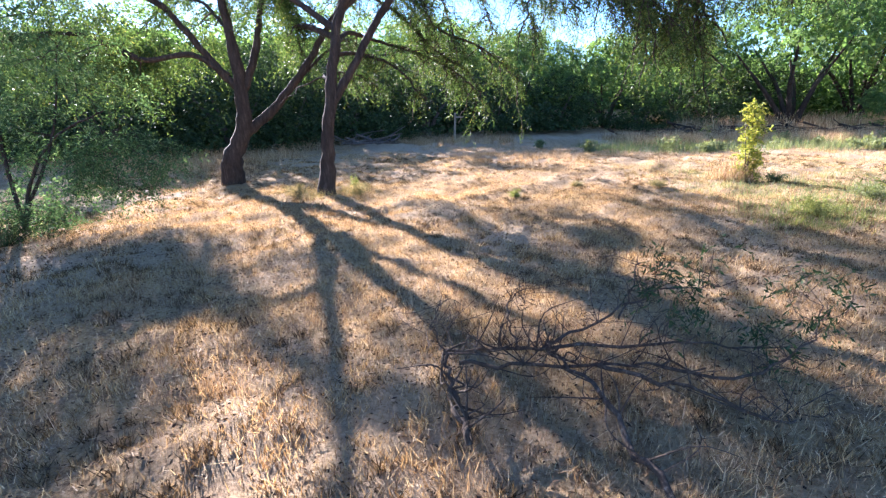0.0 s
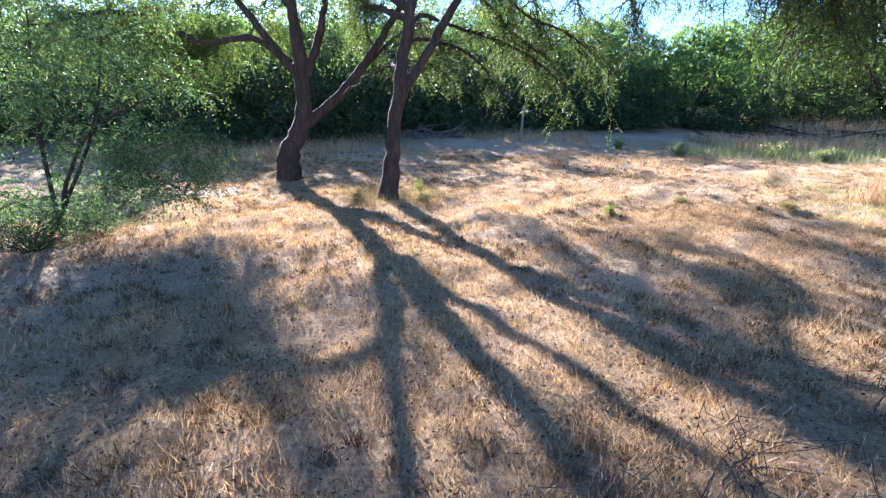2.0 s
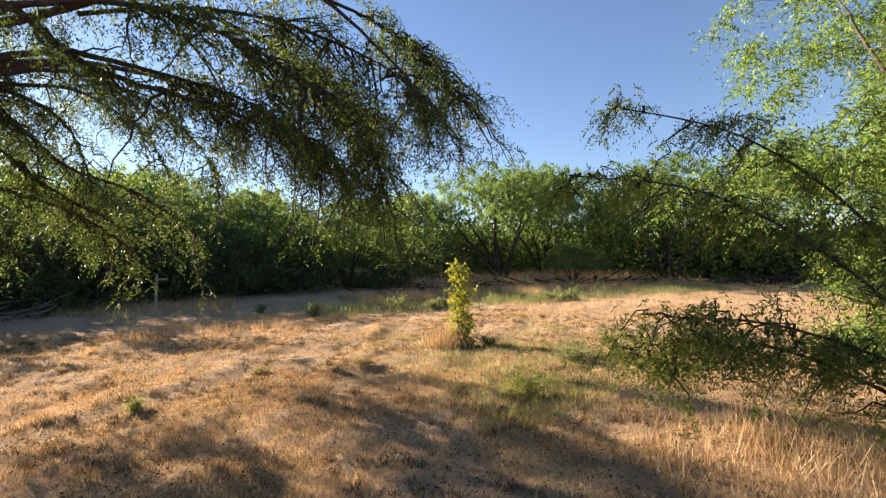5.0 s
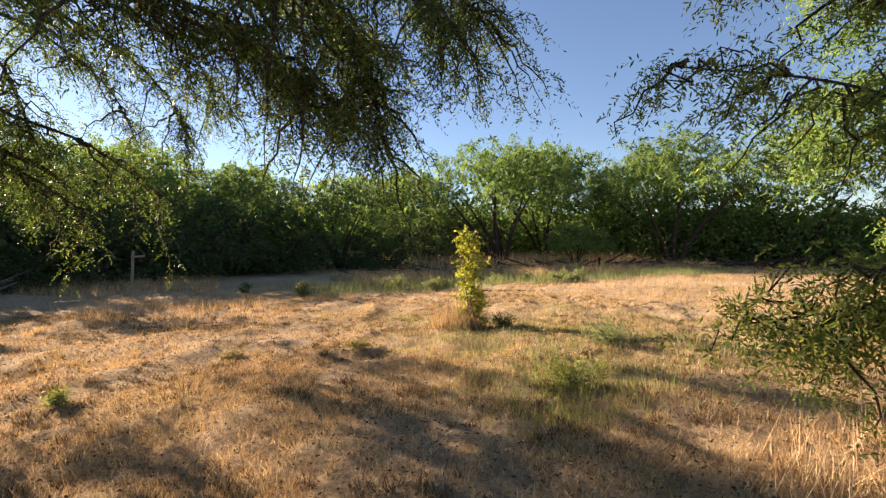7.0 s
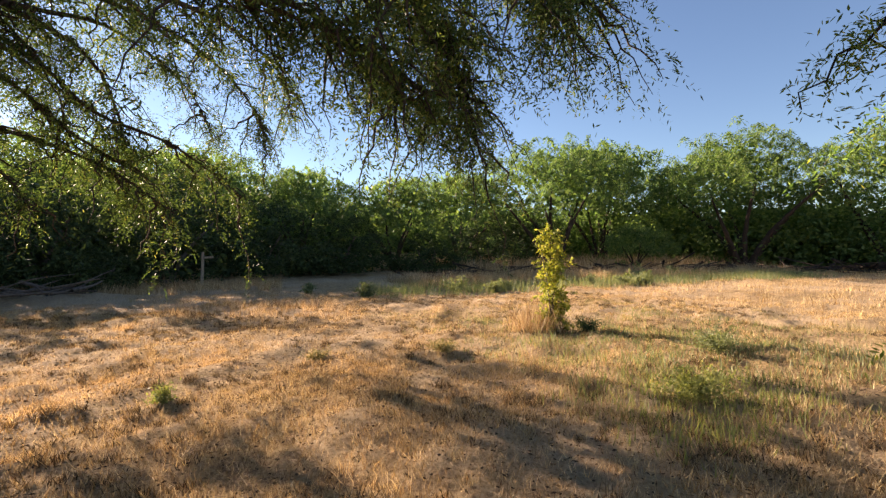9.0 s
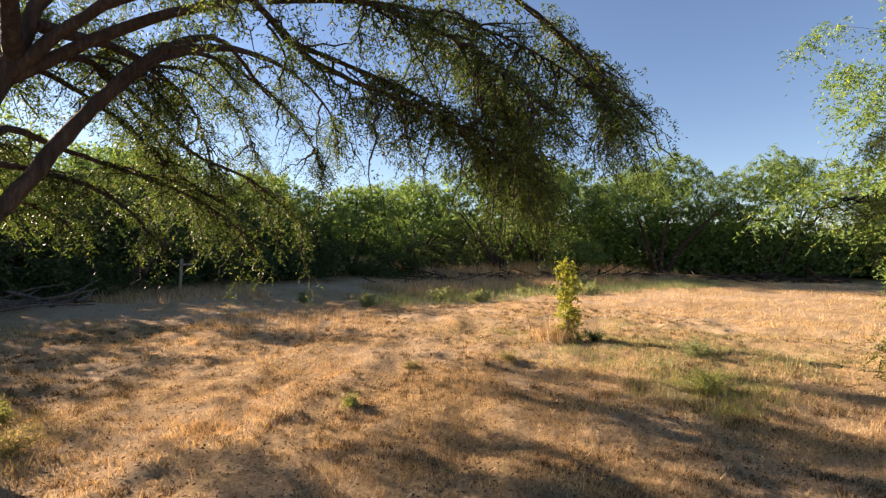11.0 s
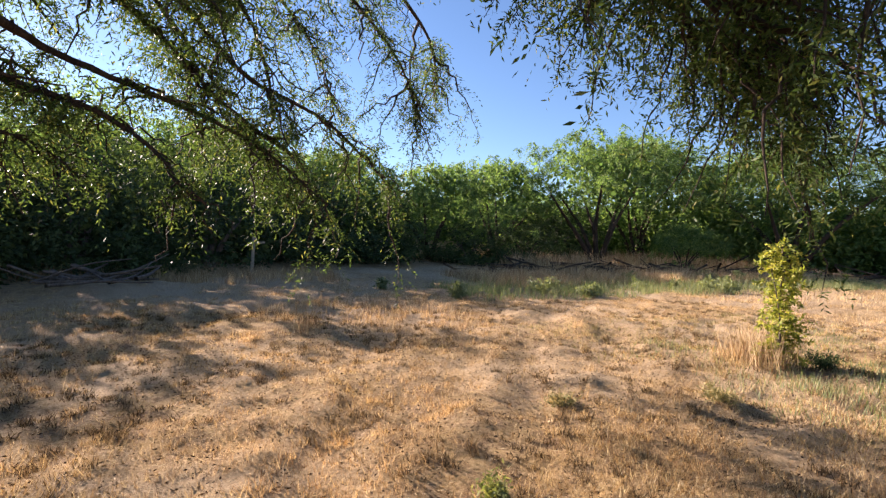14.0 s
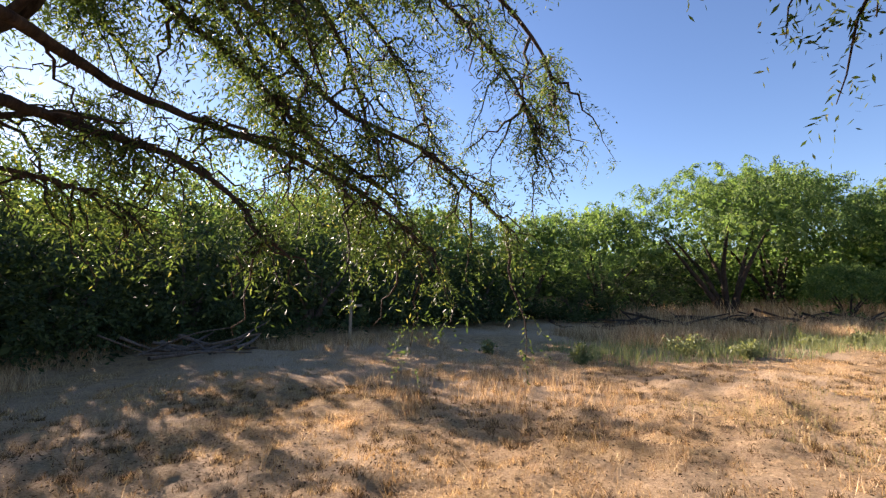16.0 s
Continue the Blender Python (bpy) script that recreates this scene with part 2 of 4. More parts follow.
def hills(x, y):
    """The height of the ground."""
    x, y = np.asarray(x, float), np.asarray(y, float)
    z = 0.05 * (lumps(x, y, 0.75) - 0.5) + 0.05 * (lumps(x, y, 0.31) ** 2 - 0.3) + 0.022 * (lumps(x + 3.3, y - 1.7, 0.16) - 0.5)
    z += 0.02 * np.sin(x * 0.9 + 1.3 * np.sin(y * 0.5)) * np.cos(y * 0.8 + 0.7) + 0.018 * np.sin(x * 2.7 + y * 1.9) + 0.012 * np.sin(5.1 * x - 3.7 * y + np.sin(2 * x))
    z += 0.24 * np.exp(-(((x + 2.5) / 1.7) ** 2 + ((y - 21.6) / 0.8) ** 2))
    far = np.clip((y - 24) / 20, 0, 1)
    return z + 1.3 * far * far


def h(x, y):
    return float(hills(x, y))


def thing(name, place, label, category, group=""):
    """An empty at the foot of a thing, which holds its parts."""
    ob = new(name)
    ob.empty_display_size = 0.2
    ob.location = place
    return tagged(ob, label, category, group)


# ---- the ground ----
def axis(lo, hi, step, end):
    core = np.arange(lo, hi + 1e-6, step)
    up = hi + step * np.cumsum(1.13 ** np.arange(1, 90))
    dn = lo - step * np.cumsum(1.13 ** np.arange(1, 90))
    return np.r_[dn[dn > -end][::-1], core, up[up < end]]


gx, gy = axis(-6.0, 10.0, 0.08, 900), axis(2.5, 16.0, 0.08, 900)
GX, GY = np.meshgrid(gx, gy)
rng = np.random.default_rng(3)
GZ = hills(GX, GY) + rng.normal(size=GX.shape) * 0.007
gi = np.arange(GX.size).reshape(GX.shape)
ground = part("ground", np.stack([GX, GY, GZ], -1).reshape(-1, 3), np.stack([gi[:-1, :-1], gi[:-1, 1:], gi[1:, 1:], gi[1:, :-1]], -1).reshape(-1, 4), GROUND, None, "dry sandy ground with trampled straw-coloured grass", True)
tagged(ground, "", "ground", "", "structure")


# ---- trees ----
def nearest_on(lines, p):
    best = None
    for line, rad in lines:
        d = np.linalg.norm(line - p, axis=1)
        i = int(d.argmin())
        if best is None or d[i] < best[0]:
            best = (d[i], line[i], rad[i])
    return best


def tree(name, place, stems, clumps, label, leaf, bark, seed, sprays=9, per=9, reach=0.6, length=0.11, width=0.035, droop=0.7, twig_sides=4, category="tree", sides=10, group="", core=0, shoots=(), bare_twigs=(), frond=(3, 9, 0.2, 0.05, 0.013), core_low=(0.35, 0.85)):
    """A tree from its stems (lists of points and two radii, from its foot) and the clumps of its crown; thin branches join the two."""
    rng = np.random.default_rng(seed)
    root = thing(name, place, label, category, group)
    lines = []
    for k, (pts, r0, r1) in enumerate(stems):
        n = 6 + 5 * len(pts)
        line = smooth_line(pts, n)
        line[1:] += rng.normal(size=(n - 1, 3)) * 0.012 * min(1.0, r0 * 8)
        rad = np.linspace(r0, r1, n) * (1 + rng.normal(size=n) * 0.05)
        if k == 0:
            rad[:6] *= [1.45, 1.32, 1.2, 1.12, 1.06, 1.02]
            line[0, 2] -= 0.12
        lines.append((line, rad))
        tb = Tubes()
        tb.add(line, rad, sides)
        tb.part("trunk" if k == 0 else "limb", bark, root)
    tb = Tubes()
    order = sorted(range(len(clumps)), key=lambda i: nearest_on(lines, clumps[i])[0])
    grown = list(lines)
    for i in order:
        c = np.asarray(clumps[i], float)
        d, foot, r = nearest_on(grown, c)
        if d < 0.08:
            continue
        mid = (foot + c) / 2 + rng.normal(size=3) * 0.10 * d + [0, 0, 0.14 * d]
        n = 4 if twig_sides < 4 else 5 if d < 1.0 else 8
        line = smooth_line([foot, mid, c], n)
        r0 = min(r * 0.7, 0.009 + 0.02 * d)
        rad = np.linspace(r0, 0.004, n)
        tb.add(line, rad, twig_sides)
        grown.append((line[2:], rad[2:]))
        if len(grown) > 260:
            grown = lines + grown[-200:]
    for line in list(shoots) + list(bare_twigs):
        long = np.linalg.norm(np.diff(line, axis=0), axis=1).sum()
        tb.add(line, np.linspace(0.004 + 0.011 * min(long, 1.5) ** 1.6, 0.003, len(line)), 4)
    tagged(tb.part("branchwork", bark, root), kind="stuff")
    v, q = drooping_foliage(clumps, sprays, per, reach, length, width, rng, droop)
    if len(shoots):
        nodes = np.concatenate([line[len(line) // 3:] for line in shoots])
        v2, q2 = drooping_foliage(nodes, *frond, rng, 0.8, 0.85)
        v, q = np.concatenate([v, v2]), np.concatenate([q, q2 + len(v)])
    if core:
        c = np.asarray(clumps)
        c = c[rng.integers(0, len(c), core)] * np.concatenate([rng.uniform(0.35, 0.85, (core, 2)), rng.uniform(*core_low, (core, 1))], 1) + rng.normal(size=(core, 3)) * 0.2
        v2, q2 = leaf_quads(c, rng.normal(size=(core, 3)), 0.34, 0.2, rng)
        v, q = np.concatenate([v, v2]), np.concatenate([q, q2 + len(v)])
    low = v[:, 2] < 0.04
    v[low, 2] = 0.04 + 0.02 * rng.random(low.sum())
    tagged(part("crown", v, q, leaf, root), kind="stuff")
    return root


def dome(n, rx, ry, z0, z1, rng, skirt=0.0, hollow=0.55):
    """Clump centres under a rounded crown: z0 is its lower rim, z1 its top."""
    out = []
    while len(out) < n:
        a, u = rng.uniform(0, 2 * np.pi), rng.random() ** 0.6
        f = 1 - 0.35 * rng.random() ** 2 if rng.random() > hollow * 0.3 else rng.uniform(0.3, 0.8)
        lump = 1 + 0.16 * math.sin(3 * a + z1) + 0.10 * math.sin(7 * a + 2 * z1)
        e = math.asin(min(u, 1.0)) if rng.random() > skirt else 0.0
        zz = z0 + (z1 - z0) * math.sin(e) * f if e else rng.uniform(z0 * 0.35, z0 + 0.4)
        r = math.cos(e) * f * lump
        out.append((rx * r * math.cos(a), ry * r * math.sin(a), zz + 0.25 * rng.normal()))
    return np.array(out)


def far_tree(name, place, high, wide, seed, leaf, label, skirt=0.15, n=190, length=0.135, width=0.052, sprays=8, per=14, stems_n=4, lean=0.9, group="", bark=BARK, core=500, low=0.36, reach=0.55, core_low=(0.86, 0.98)):
    rng = np.random.default_rng(seed)
    stems = []
    a0 = rng.uniform(0, 6.28)
    for k in range(stems_n):
        a = a0 + k * 2 * np.pi / stems_n + rng.uniform(-0.4, 0.4)
        rr = wide * rng.uniform(0.25, 0.55) * lean
        hh = high * rng.uniform(0.45, 0.65)
        foot = [0.12 * math.cos(a), 0.12 * math.sin(a), 0]
        stems.append(([foot, [rr * 0.35 * math.cos(a), rr * 0.35 * math.sin(a), hh * 0.42], [rr * math.cos(a + 0.2), rr * math.sin(a + 0.2), hh]], 0.16 * high / 7, 0.04))
    clumps = dome(n, wide, wide * 0.9, high * low, high, rng, skirt)
    return tree(name, place, stems, clumps, label, leaf, bark, seed, sprays, per, reach, length, width, 0.8, 3, "tree", 7, group, core, core_low=core_low)


def region(c, r, n, rng):
    p = rng.normal(size=(n, 3))
    p /= np.linalg.norm(p, axis=1, keepdims=True)
    return np.asarray(c) + p * np.asarray(r) * rng.random((n, 1)) ** 0.4


def strands(c, r, n, rng, per=6):
    """Clump centres strung along drooping side branches inside a region, with gaps between them."""
    out = []
    c, r = np.asarray(c, float), np.asarray(r, float)
    while len(out) < n:
        p = rng.normal(size=3)
        p = c + p / np.linalg.norm(p) * r * rng.random() ** 0.5 * [0.8, 0.8, 0.6] + [0, 0, 0.35 * r[2]]
        way = rng.normal(size=3) * [1, 1, 0.25]
        way /= np.linalg.norm(way)
        ln = min(0.9, 0.8 * r.mean()) * rng.uniform(0.7, 1.3)
        for k in range(per):
            t = (k + 1) / per
            out.append(p + way * ln * t - np.array([0, 0, 0.65 * ln]) * t * t + rng.normal(size=3) * 0.04)
    return np.array(out[:n])


def hanging(boughs, n, long, rng, start=0.35, per=10):
    """Thin shoots that leave the outer part of each bough and hang down from it."""
    out = []
    for pts, r0, r1 in boughs:
        line = smooth_line(pts, 40)
        for k in range(n):
            s = start + (1 - start) * rng.random() ** 0.8
            i = min(int(s * 39), 38)
            way = line[i + 1] - line[i]
            way = way / np.linalg.norm(way) * 0.8 + rng.normal(size=3) * [1.0, 1.0, 0.6]
            way /= np.linalg.norm(way)
            ln = long * rng.uniform(0.35, 1.3)
            t = np.linspace(0, 1, per)[:, None]
            hang = rng.uniform(0.05, 0.75)
            shoot = line[i] + way * ln * 0.8 * t - np.array([0, 0, hang * ln]) * t**1.8
            shoot[1:] += rng.normal(size=(per - 1, 3)) * 0.028
            out.append(shoot)
    return out


# The leaning tree with a split trunk
rng = np.random.default_rng(11)
ax, ay = -4.1, 12.85
stems_a = [
    ([(0, 0, 0), (0.06, 0.0, 0.45), (0.30, 0.12, 1.02), (0.36, 0.15, 1.9), (0.30, 0.12, 2.9), (0.15, 0.0, 4.2)], 0.195, 0.045),
    ([(0.28, 0.1, 0.95), (0.75, 0.35, 1.35), (1.28, 0.6, 1.95), (2.0, 1.0, 3.1), (2.7, 1.3, 4.3)], 0.105, 0.035),
    ([(0.36, 0.15, 1.7), (0.65, 0.3, 2.45), (0.85, 0.42, 3.4), (1.2, 0.2, 4.8)], 0.085, 0.03),
    ([(0.34, 0.15, 1.8), (-0.1, 0.0, 2.4), (-0.6, -0.3, 3.2), (-1.4, -0.9, 4.0)], 0.08, 0.03),
    ([(0.2, 0.08, 2.1), (-0.35, -0.12, 2.46), (-1.05, -0.5, 2.35), (-1.9, -0.8, 2.75), (-2.8, -1.4, 2.6)], 0.06, 0.025),
]
boughs_a = [
    ([(-0.6, -0.3, 3.2), (-1.4, -0.9, 3.7), (-2.4, -1.4, 3.6), (-3.2, -1.8, 3.0)], 0.03, 0.008),
    ([(-1.05, -0.5, 2.35), (-1.9, -0.8, 2.75), (-2.8, -1.4, 2.6), (-3.4, -1.7, 2.1)], 0.03, 0.008),
    ([(0.3, 0.12, 2.9), (-0.6, 0.9, 3.6), (-1.6, 1.5, 3.7), (-2.6, 1.8, 3.1)], 0.04, 0.008),
    ([(1.28, 0.6, 1.95), (1.9, 1.4, 2.7), (2.2, 2.3, 3.0), (2.3, 3.2, 2.5)], 0.035, 0.008),
    ([(0.85, 0.42, 3.4), (0.6, 1.6, 4.0), (0.4, 2.8, 3.8), (0.3, 3.8, 3.0)], 0.04, 0.008),
    ([(2.0, 1.0, 3.1), (2.8, 0.9, 3.9), (3.5, 0.7, 3.9), (4.1, 0.5, 3.3)], 0.035, 0.008),
]
clumps_a = np.concatenate([
    strands((0.2, 0.5, 4.9), (2.9, 2.6, 1.0), 120, rng),
    strands((-2.2, -0.8, 3.6), (1.6, 1.4, 1.0), 50, rng),
    strands((-1.9, -0.2, 2.5), (1.7, 1.1, 0.7), 110, rng),
    strands((2.2, 1.6, 4.4), (1.6, 1.6, 1.1), 50, rng),
    strands((-1.1, 0.4, 2.5), (1.2, 1.0, 0.6), 60, rng),
    strands((0.9, 1.0, 3.4), (1.4, 0.9, 0.7), 60, rng),
])
tree("mesquite_tree", (ax, ay, h(ax, ay)), stems_a + boughs_a, clumps_a, "old mesquite tree with a leaning, split dark trunk", LEAF, BARK, 21, 10, 15, 0.46, 0.07, 0.018, 0.9, shoots=hanging(boughs_a, 30, 0.75, rng))

# The upright tree whose long limbs arch over the clearing
bx, by = -1.78, 11.5
stems_b = [
    ([(0, 0, 0), (0.06, 0.03, 0.7), (0.17, 0.08, 1.6), (0.26, 0.15, 2.3), (0.45, 0.3, 3.1), (0.85, 0.5, 4.4), (1.3, 0.8, 5.4)], 0.13, 0.02),
    ([(0.17, 0.08, 1.5), (0.55, 0.22, 2.1), (0.95, 0.45, 2.85), (1.6, 0.9, 3.8), (2.2, 1.6, 4.3), (3.0, 2.6, 4.0)], 0.075, 0.02),
    ([(0.40, 0.28, 3.0), (1.3, 0.5, 3.8), (2.6, 0.7, 4.6), (3.8, 0.0, 5.0), (5.0, -0.9, 4.5), (5.9, -1.6, 3.4)], 0.06, 0.012),
    ([(0.85, 0.5, 4.3), (2.0, 0.7, 5.0), (3.6, 0.2, 5.6), (5.2, -0.9, 5.6), (6.6, -2.2, 4.9)], 0.05, 0.012),
    ([(0.5, 0.3, 3.2), (0.6, -0.9, 4.2), (0.5, -2.2, 4.8), (0.2, -3.4, 5.0)], 0.07, 0.02),
]
# boughs over the path
boughs_near = [
    ([(0.40, 0.28, 3.0), (1.3, 0.1, 3.9), (2.2, -0.2, 4.05), (2.8, -0.23, 3.6), (4.1, -0.32, 3.25), (5.0, -0.4, 2.95), (5.5, -0.5, 2.6)], 0.055, 0.008),
    ([(2.6, 0.7, 4.5), (3.8, 0.2, 4.6), (5.0, -0.6, 4.2), (6.0, -1.1, 3.6), (6.4, -1.4, 3.0)], 0.03, 0.006),
    ([(2.7, -0.2, 3.7), (3.5, 0.1, 3.7), (4.4, 0.1, 3.5), (5.1, 0.1, 3.1), (5.4, 0.0, 2.8)], 0.03, 0.007),
    ([(3.8, 0.2, 4.6), (4.8, 0.4, 4.4), (5.7, 0.2, 3.8), (6.1, 0.0, 3.2)], 0.03, 0.007),
    ([(2.2, -0.2, 4.05), (3.2, -0.6, 4.1), (4.4, -1.0, 3.7), (5.2, -1.3, 3.1)], 0.035, 0.007),
    ([(4.8, 0.4, 4.3), (5.6, 0.2, 3.8), (6.0, 0.0, 3.1), (6.1, -0.1, 2.35)], 0.025, 0.006),
    ([(5.0, -0.9, 4.5), (5.8, -0.6, 4.5), (6.5, -0.7, 4.1), (6.9, -0.9, 3.5)], 0.025, 0.006),
]
# boughs that hang over the far side
boughs_far = [
    ([(0.3, 0.18, 2.5), (0.3, 1.5, 2.85), (0.55, 2.5, 2.85), (1.4, 2.8, 2.62), (2.0, 2.95, 2.4), (2.9, 3.1, 1.75)], 0.05, 0.010),
    ([(0.26, 0.15, 2.2), (0.05, 1.4, 2.45), (0.26, 2.4, 2.56), (0.75, 2.6, 2.45), (1.2, 2.5, 2.15), (1.55, 2.3, 1.7)], 0.06, 0.012),
    ([(0.2, 0.1, 1.9), (-0.2, 1.4, 2.1), (0.1, 2.5, 2.18), (0.35, 2.7, 2.1), (0.6, 2.8, 1.85)], 0.04, 0.006),
    ([(0.45, 0.3, 3.1), (0.3, 1.6, 3.6), (0.8, 2.6, 3.55), (1.26, 2.8, 3.24), (1.65, 2.9, 2.85), (2.6, 3.1, 2.2)], 0.05, 0.010),
    ([(0.5, 0.35, 3.2), (0.9, 1.9, 3.8), (1.5, 2.9, 3.55), (1.9, 3.0, 3.14), (2.86, 3.2, 2.75), (3.8, 3.5, 2.05)], 0.05, 0.010),
    ([(0.6, 0.4, 3.6), (1.4, 2.0, 3.95), (2.0, 3.0, 3.7), (2.2, 3.1, 3.2), (2.3, 3.2, 2.7)], 0.06, 0.012),
    ([(0.95, 0.45, 2.85), (1.6, 1.5, 3.9), (2.4, 2.8, 4.45), (3.2, 3.2, 4.2), (3.8, 3.4, 3.7), (4.2, 3.5, 3.1)], 0.05, 0.010),
    ([(1.6, 0.9, 3.8), (2.8, 2.6, 4.6), (3.6, 3.4, 4.7), (4.4, 3.8, 4.2), (4.6, 3.9, 3.5)], 0.06, 0.012),
    ([(0.3, 0.2, 2.6), (-0.6, 1.6, 3.0), (-1.2, 3.0, 3.1), (-1.4, 4.0, 2.6)], 0.06, 0.012),
    ([(0.5, 0.3, 3.3), (-0.3, 1.8, 4.2), (-0.4, 3.2, 4.3), (0.0, 4.4, 3.6)], 0.06, 0.012),
    ([(0.9, 1.9, 3.8), (1.2, 3.4, 3.7), (1.8, 4.6, 3.1), (2.2, 5.2, 2.5)], 0.04, 0.008),
    ([(0.35, 0.2, 2.7), (-0.9, 0.9, 3.5), (-2.0, 1.8, 3.7), (-2.8, 2.6, 3.2)], 0.06, 0.012),
    ([(1.4, 2.0, 3.95), (2.2, 3.6, 4.4), (3.0, 4.6, 3.9), (3.3, 5.0, 3.2)], 0.035, 0.008),
]
clumps_b = np.concatenate([
    strands((1.0, 1.2, 5.2), (2.6, 2.2, 0.9), 120, rng),
    strands((2.0, 3.2, 4.4), (1.8, 1.6, 0.5), 60, rng),
    strands((0.0, 2.8, 4.4), (1.7, 1.5, 0.7), 60, rng),
    strands((4.0, -0.4, 4.9), (1.6, 0.7, 0.4), 60, rng),
    strands((0.3, -2.2, 5.2), (1.8, 1.6, 0.6), 60, rng),
])
shoots_b = hanging(boughs_near, 58, 1.0, rng, 0.3) + hanging([boughs_far[k] for k in (0, 3, 4, 5, 6, 7, 10, 12)], 25, 0.85, rng, 0.46) + hanging([boughs_far[k] for k in (1, 2, 8, 9, 11)], 13, 0.5, rng, 0.5)
twigs_b = hanging(boughs_far, 7, 0.85, rng, 0.15) + hanging(boughs_far, 12, 0.5, rng, 0.15) + hanging(boughs_near, 9, 0.6, rng, 0.1)
tree("mesquite_tree", (bx, by, h(bx, by)), stems_b + boughs_near + boughs_far, clumps_b, "mesquite tree with a slim forked trunk and long drooping limbs", LEAF, BARK, 22, 10, 15, 0.44, 0.068, 0.018, 0.95, shoots=shoots_b, bare_twigs=twigs_b, frond=(3, 9, 0.21, 0.055, 0.015))

# The tall tree and the low bushes beside the path
tree("mesquite_tree", (11.2, 7.6, h(11.2, 7.6)), [
    ([(0, 0, 0), (-0.3, 0.1, 1.4), (-0.9, 0.3, 3.0), (-1.6, 0.7, 4.6)], 0.10, 0.012),
    ([(0, 0, 0.6), (0.4, 0.5, 2.2), (0.6, 1.0, 4.4)], 0.06, 0.012),
    ([(-0.2, 0.1, 1.2), (-1.4, -0.6, 2.4), (-2.3, -1.1, 3.1)], 0.04, 0.008),
    ([(-0.3, 0.1, 1.5), (-1.2, 1.2, 2.3), (-2.1, 1.8, 2.6)], 0.035, 0.008),
], np.concatenate([strands((-0.4, 0.3, 4.6), (3.1, 3.0, 2.0), 330, rng), strands((-1.6, 0.4, 2.6), (1.8, 2.2, 1.0), 200, rng), region((0.4, 0.2, 1.2), (1.8, 1.8, 0.9), 110, rng), strands((1.0, -0.4, 6.6), (2.8, 2.6, 1.5), 180, rng)]),
    "tall mesquite tree with a feathery sunlit green crown", LEAF_BRIGHT, GREY_BARK, 31, 9, 13, 0.45, 0.075, 0.024, 0.6)

bush_arms = [
    ([(0, 0, 0.3), (-0.4, 0.4, 1.2), (-1.3, 1.1, 2.0), (-2.1, 1.6, 2.15)], 0.018, 0.004),
    ([(0, 0, 0.2), (0.0, 0.4, 1.4), (-0.8, 1.0, 2.4), (-1.8, 1.5, 2.7)], 0.018, 0.004),
    ([(0, 0, 0.1), (-0.5, 0.4, 0.6), (-1.4, 0.9, 0.95), (-2.1, 1.2, 0.9)], 0.018, 0.004),
    ([(0, 0, 0.1), (-0.4, 0.1, 0.6), (-1.2, 0.6, 1.05), (-2.0, 0.9, 1.15)], 0.018, 0.004),
]
tree("mesquite_bush", (6.7, 6.5, h(6.7, 6.5)), [
    ([(0, 0, 0), (0.2, 0.1, 1.2), (0.1, 0.3, 2.4), (-0.2, 0.4, 3.2)], 0.026, 0.006),
    ([(0, 0, 0.3), (0.6, -0.2, 1.3), (1.0, -0.2, 2.3)], 0.024, 0.006),
] + bush_arms, np.concatenate([region((0.2, 0.1, 2.3), (0.8, 0.8, 1.0), 60, rng), region((0.5, -0.1, 1.2), (0.6, 0.6, 0.6), 30, rng)]),
    "spreading mesquite bush with thin arching branches", LEAF_BUSH, BARK, 32, 9, 18, 0.30, 0.04, 0.011, 0.5, 4, "bush", 7, shoots=hanging(bush_arms, 36, 0.42, rng, 0.22, 8), frond=(4, 11, 0.16, 0.036, 0.010))

tree("mesquite_bush", (-4.9, 8.9, h(-4.9, 8.9)), [
    ([(0, 0, 0), (0.1, 0.1, 0.6), (0.5, 0.2, 1.2), (1.1, 0.3, 1.5)], 0.028, 0.008),
    ([(0, 0, 0.1), (-0.2, 0.2, 1.0), (-0.2, 0.4, 2.4)], 0.03, 0.008),
    ([(0, 0, 0.2), (0.3, 0.4, 1.2), (0.4, 0.7, 2.3)], 0.024, 0.008),
], np.concatenate([region((0.3, 0.2, 1.7), (1.4, 1.2, 1.0), 110, rng), region((1.1, 0.3, 0.85), (0.8, 0.6, 0.4), 60, rng), region((-0.2, 0.2, 0.4), (1.2, 1.0, 0.35), 50, rng), region((-0.4, 0.4, 3.0), (1.3, 1.2, 0.7), 60, rng)]),
    "low leafy mesquite bush, its lower leaves in shade", LEAF_COOL, BARK, 33, 9, 16, 0.38, 0.048, 0.014, 0.5, 4, "bush", 7)

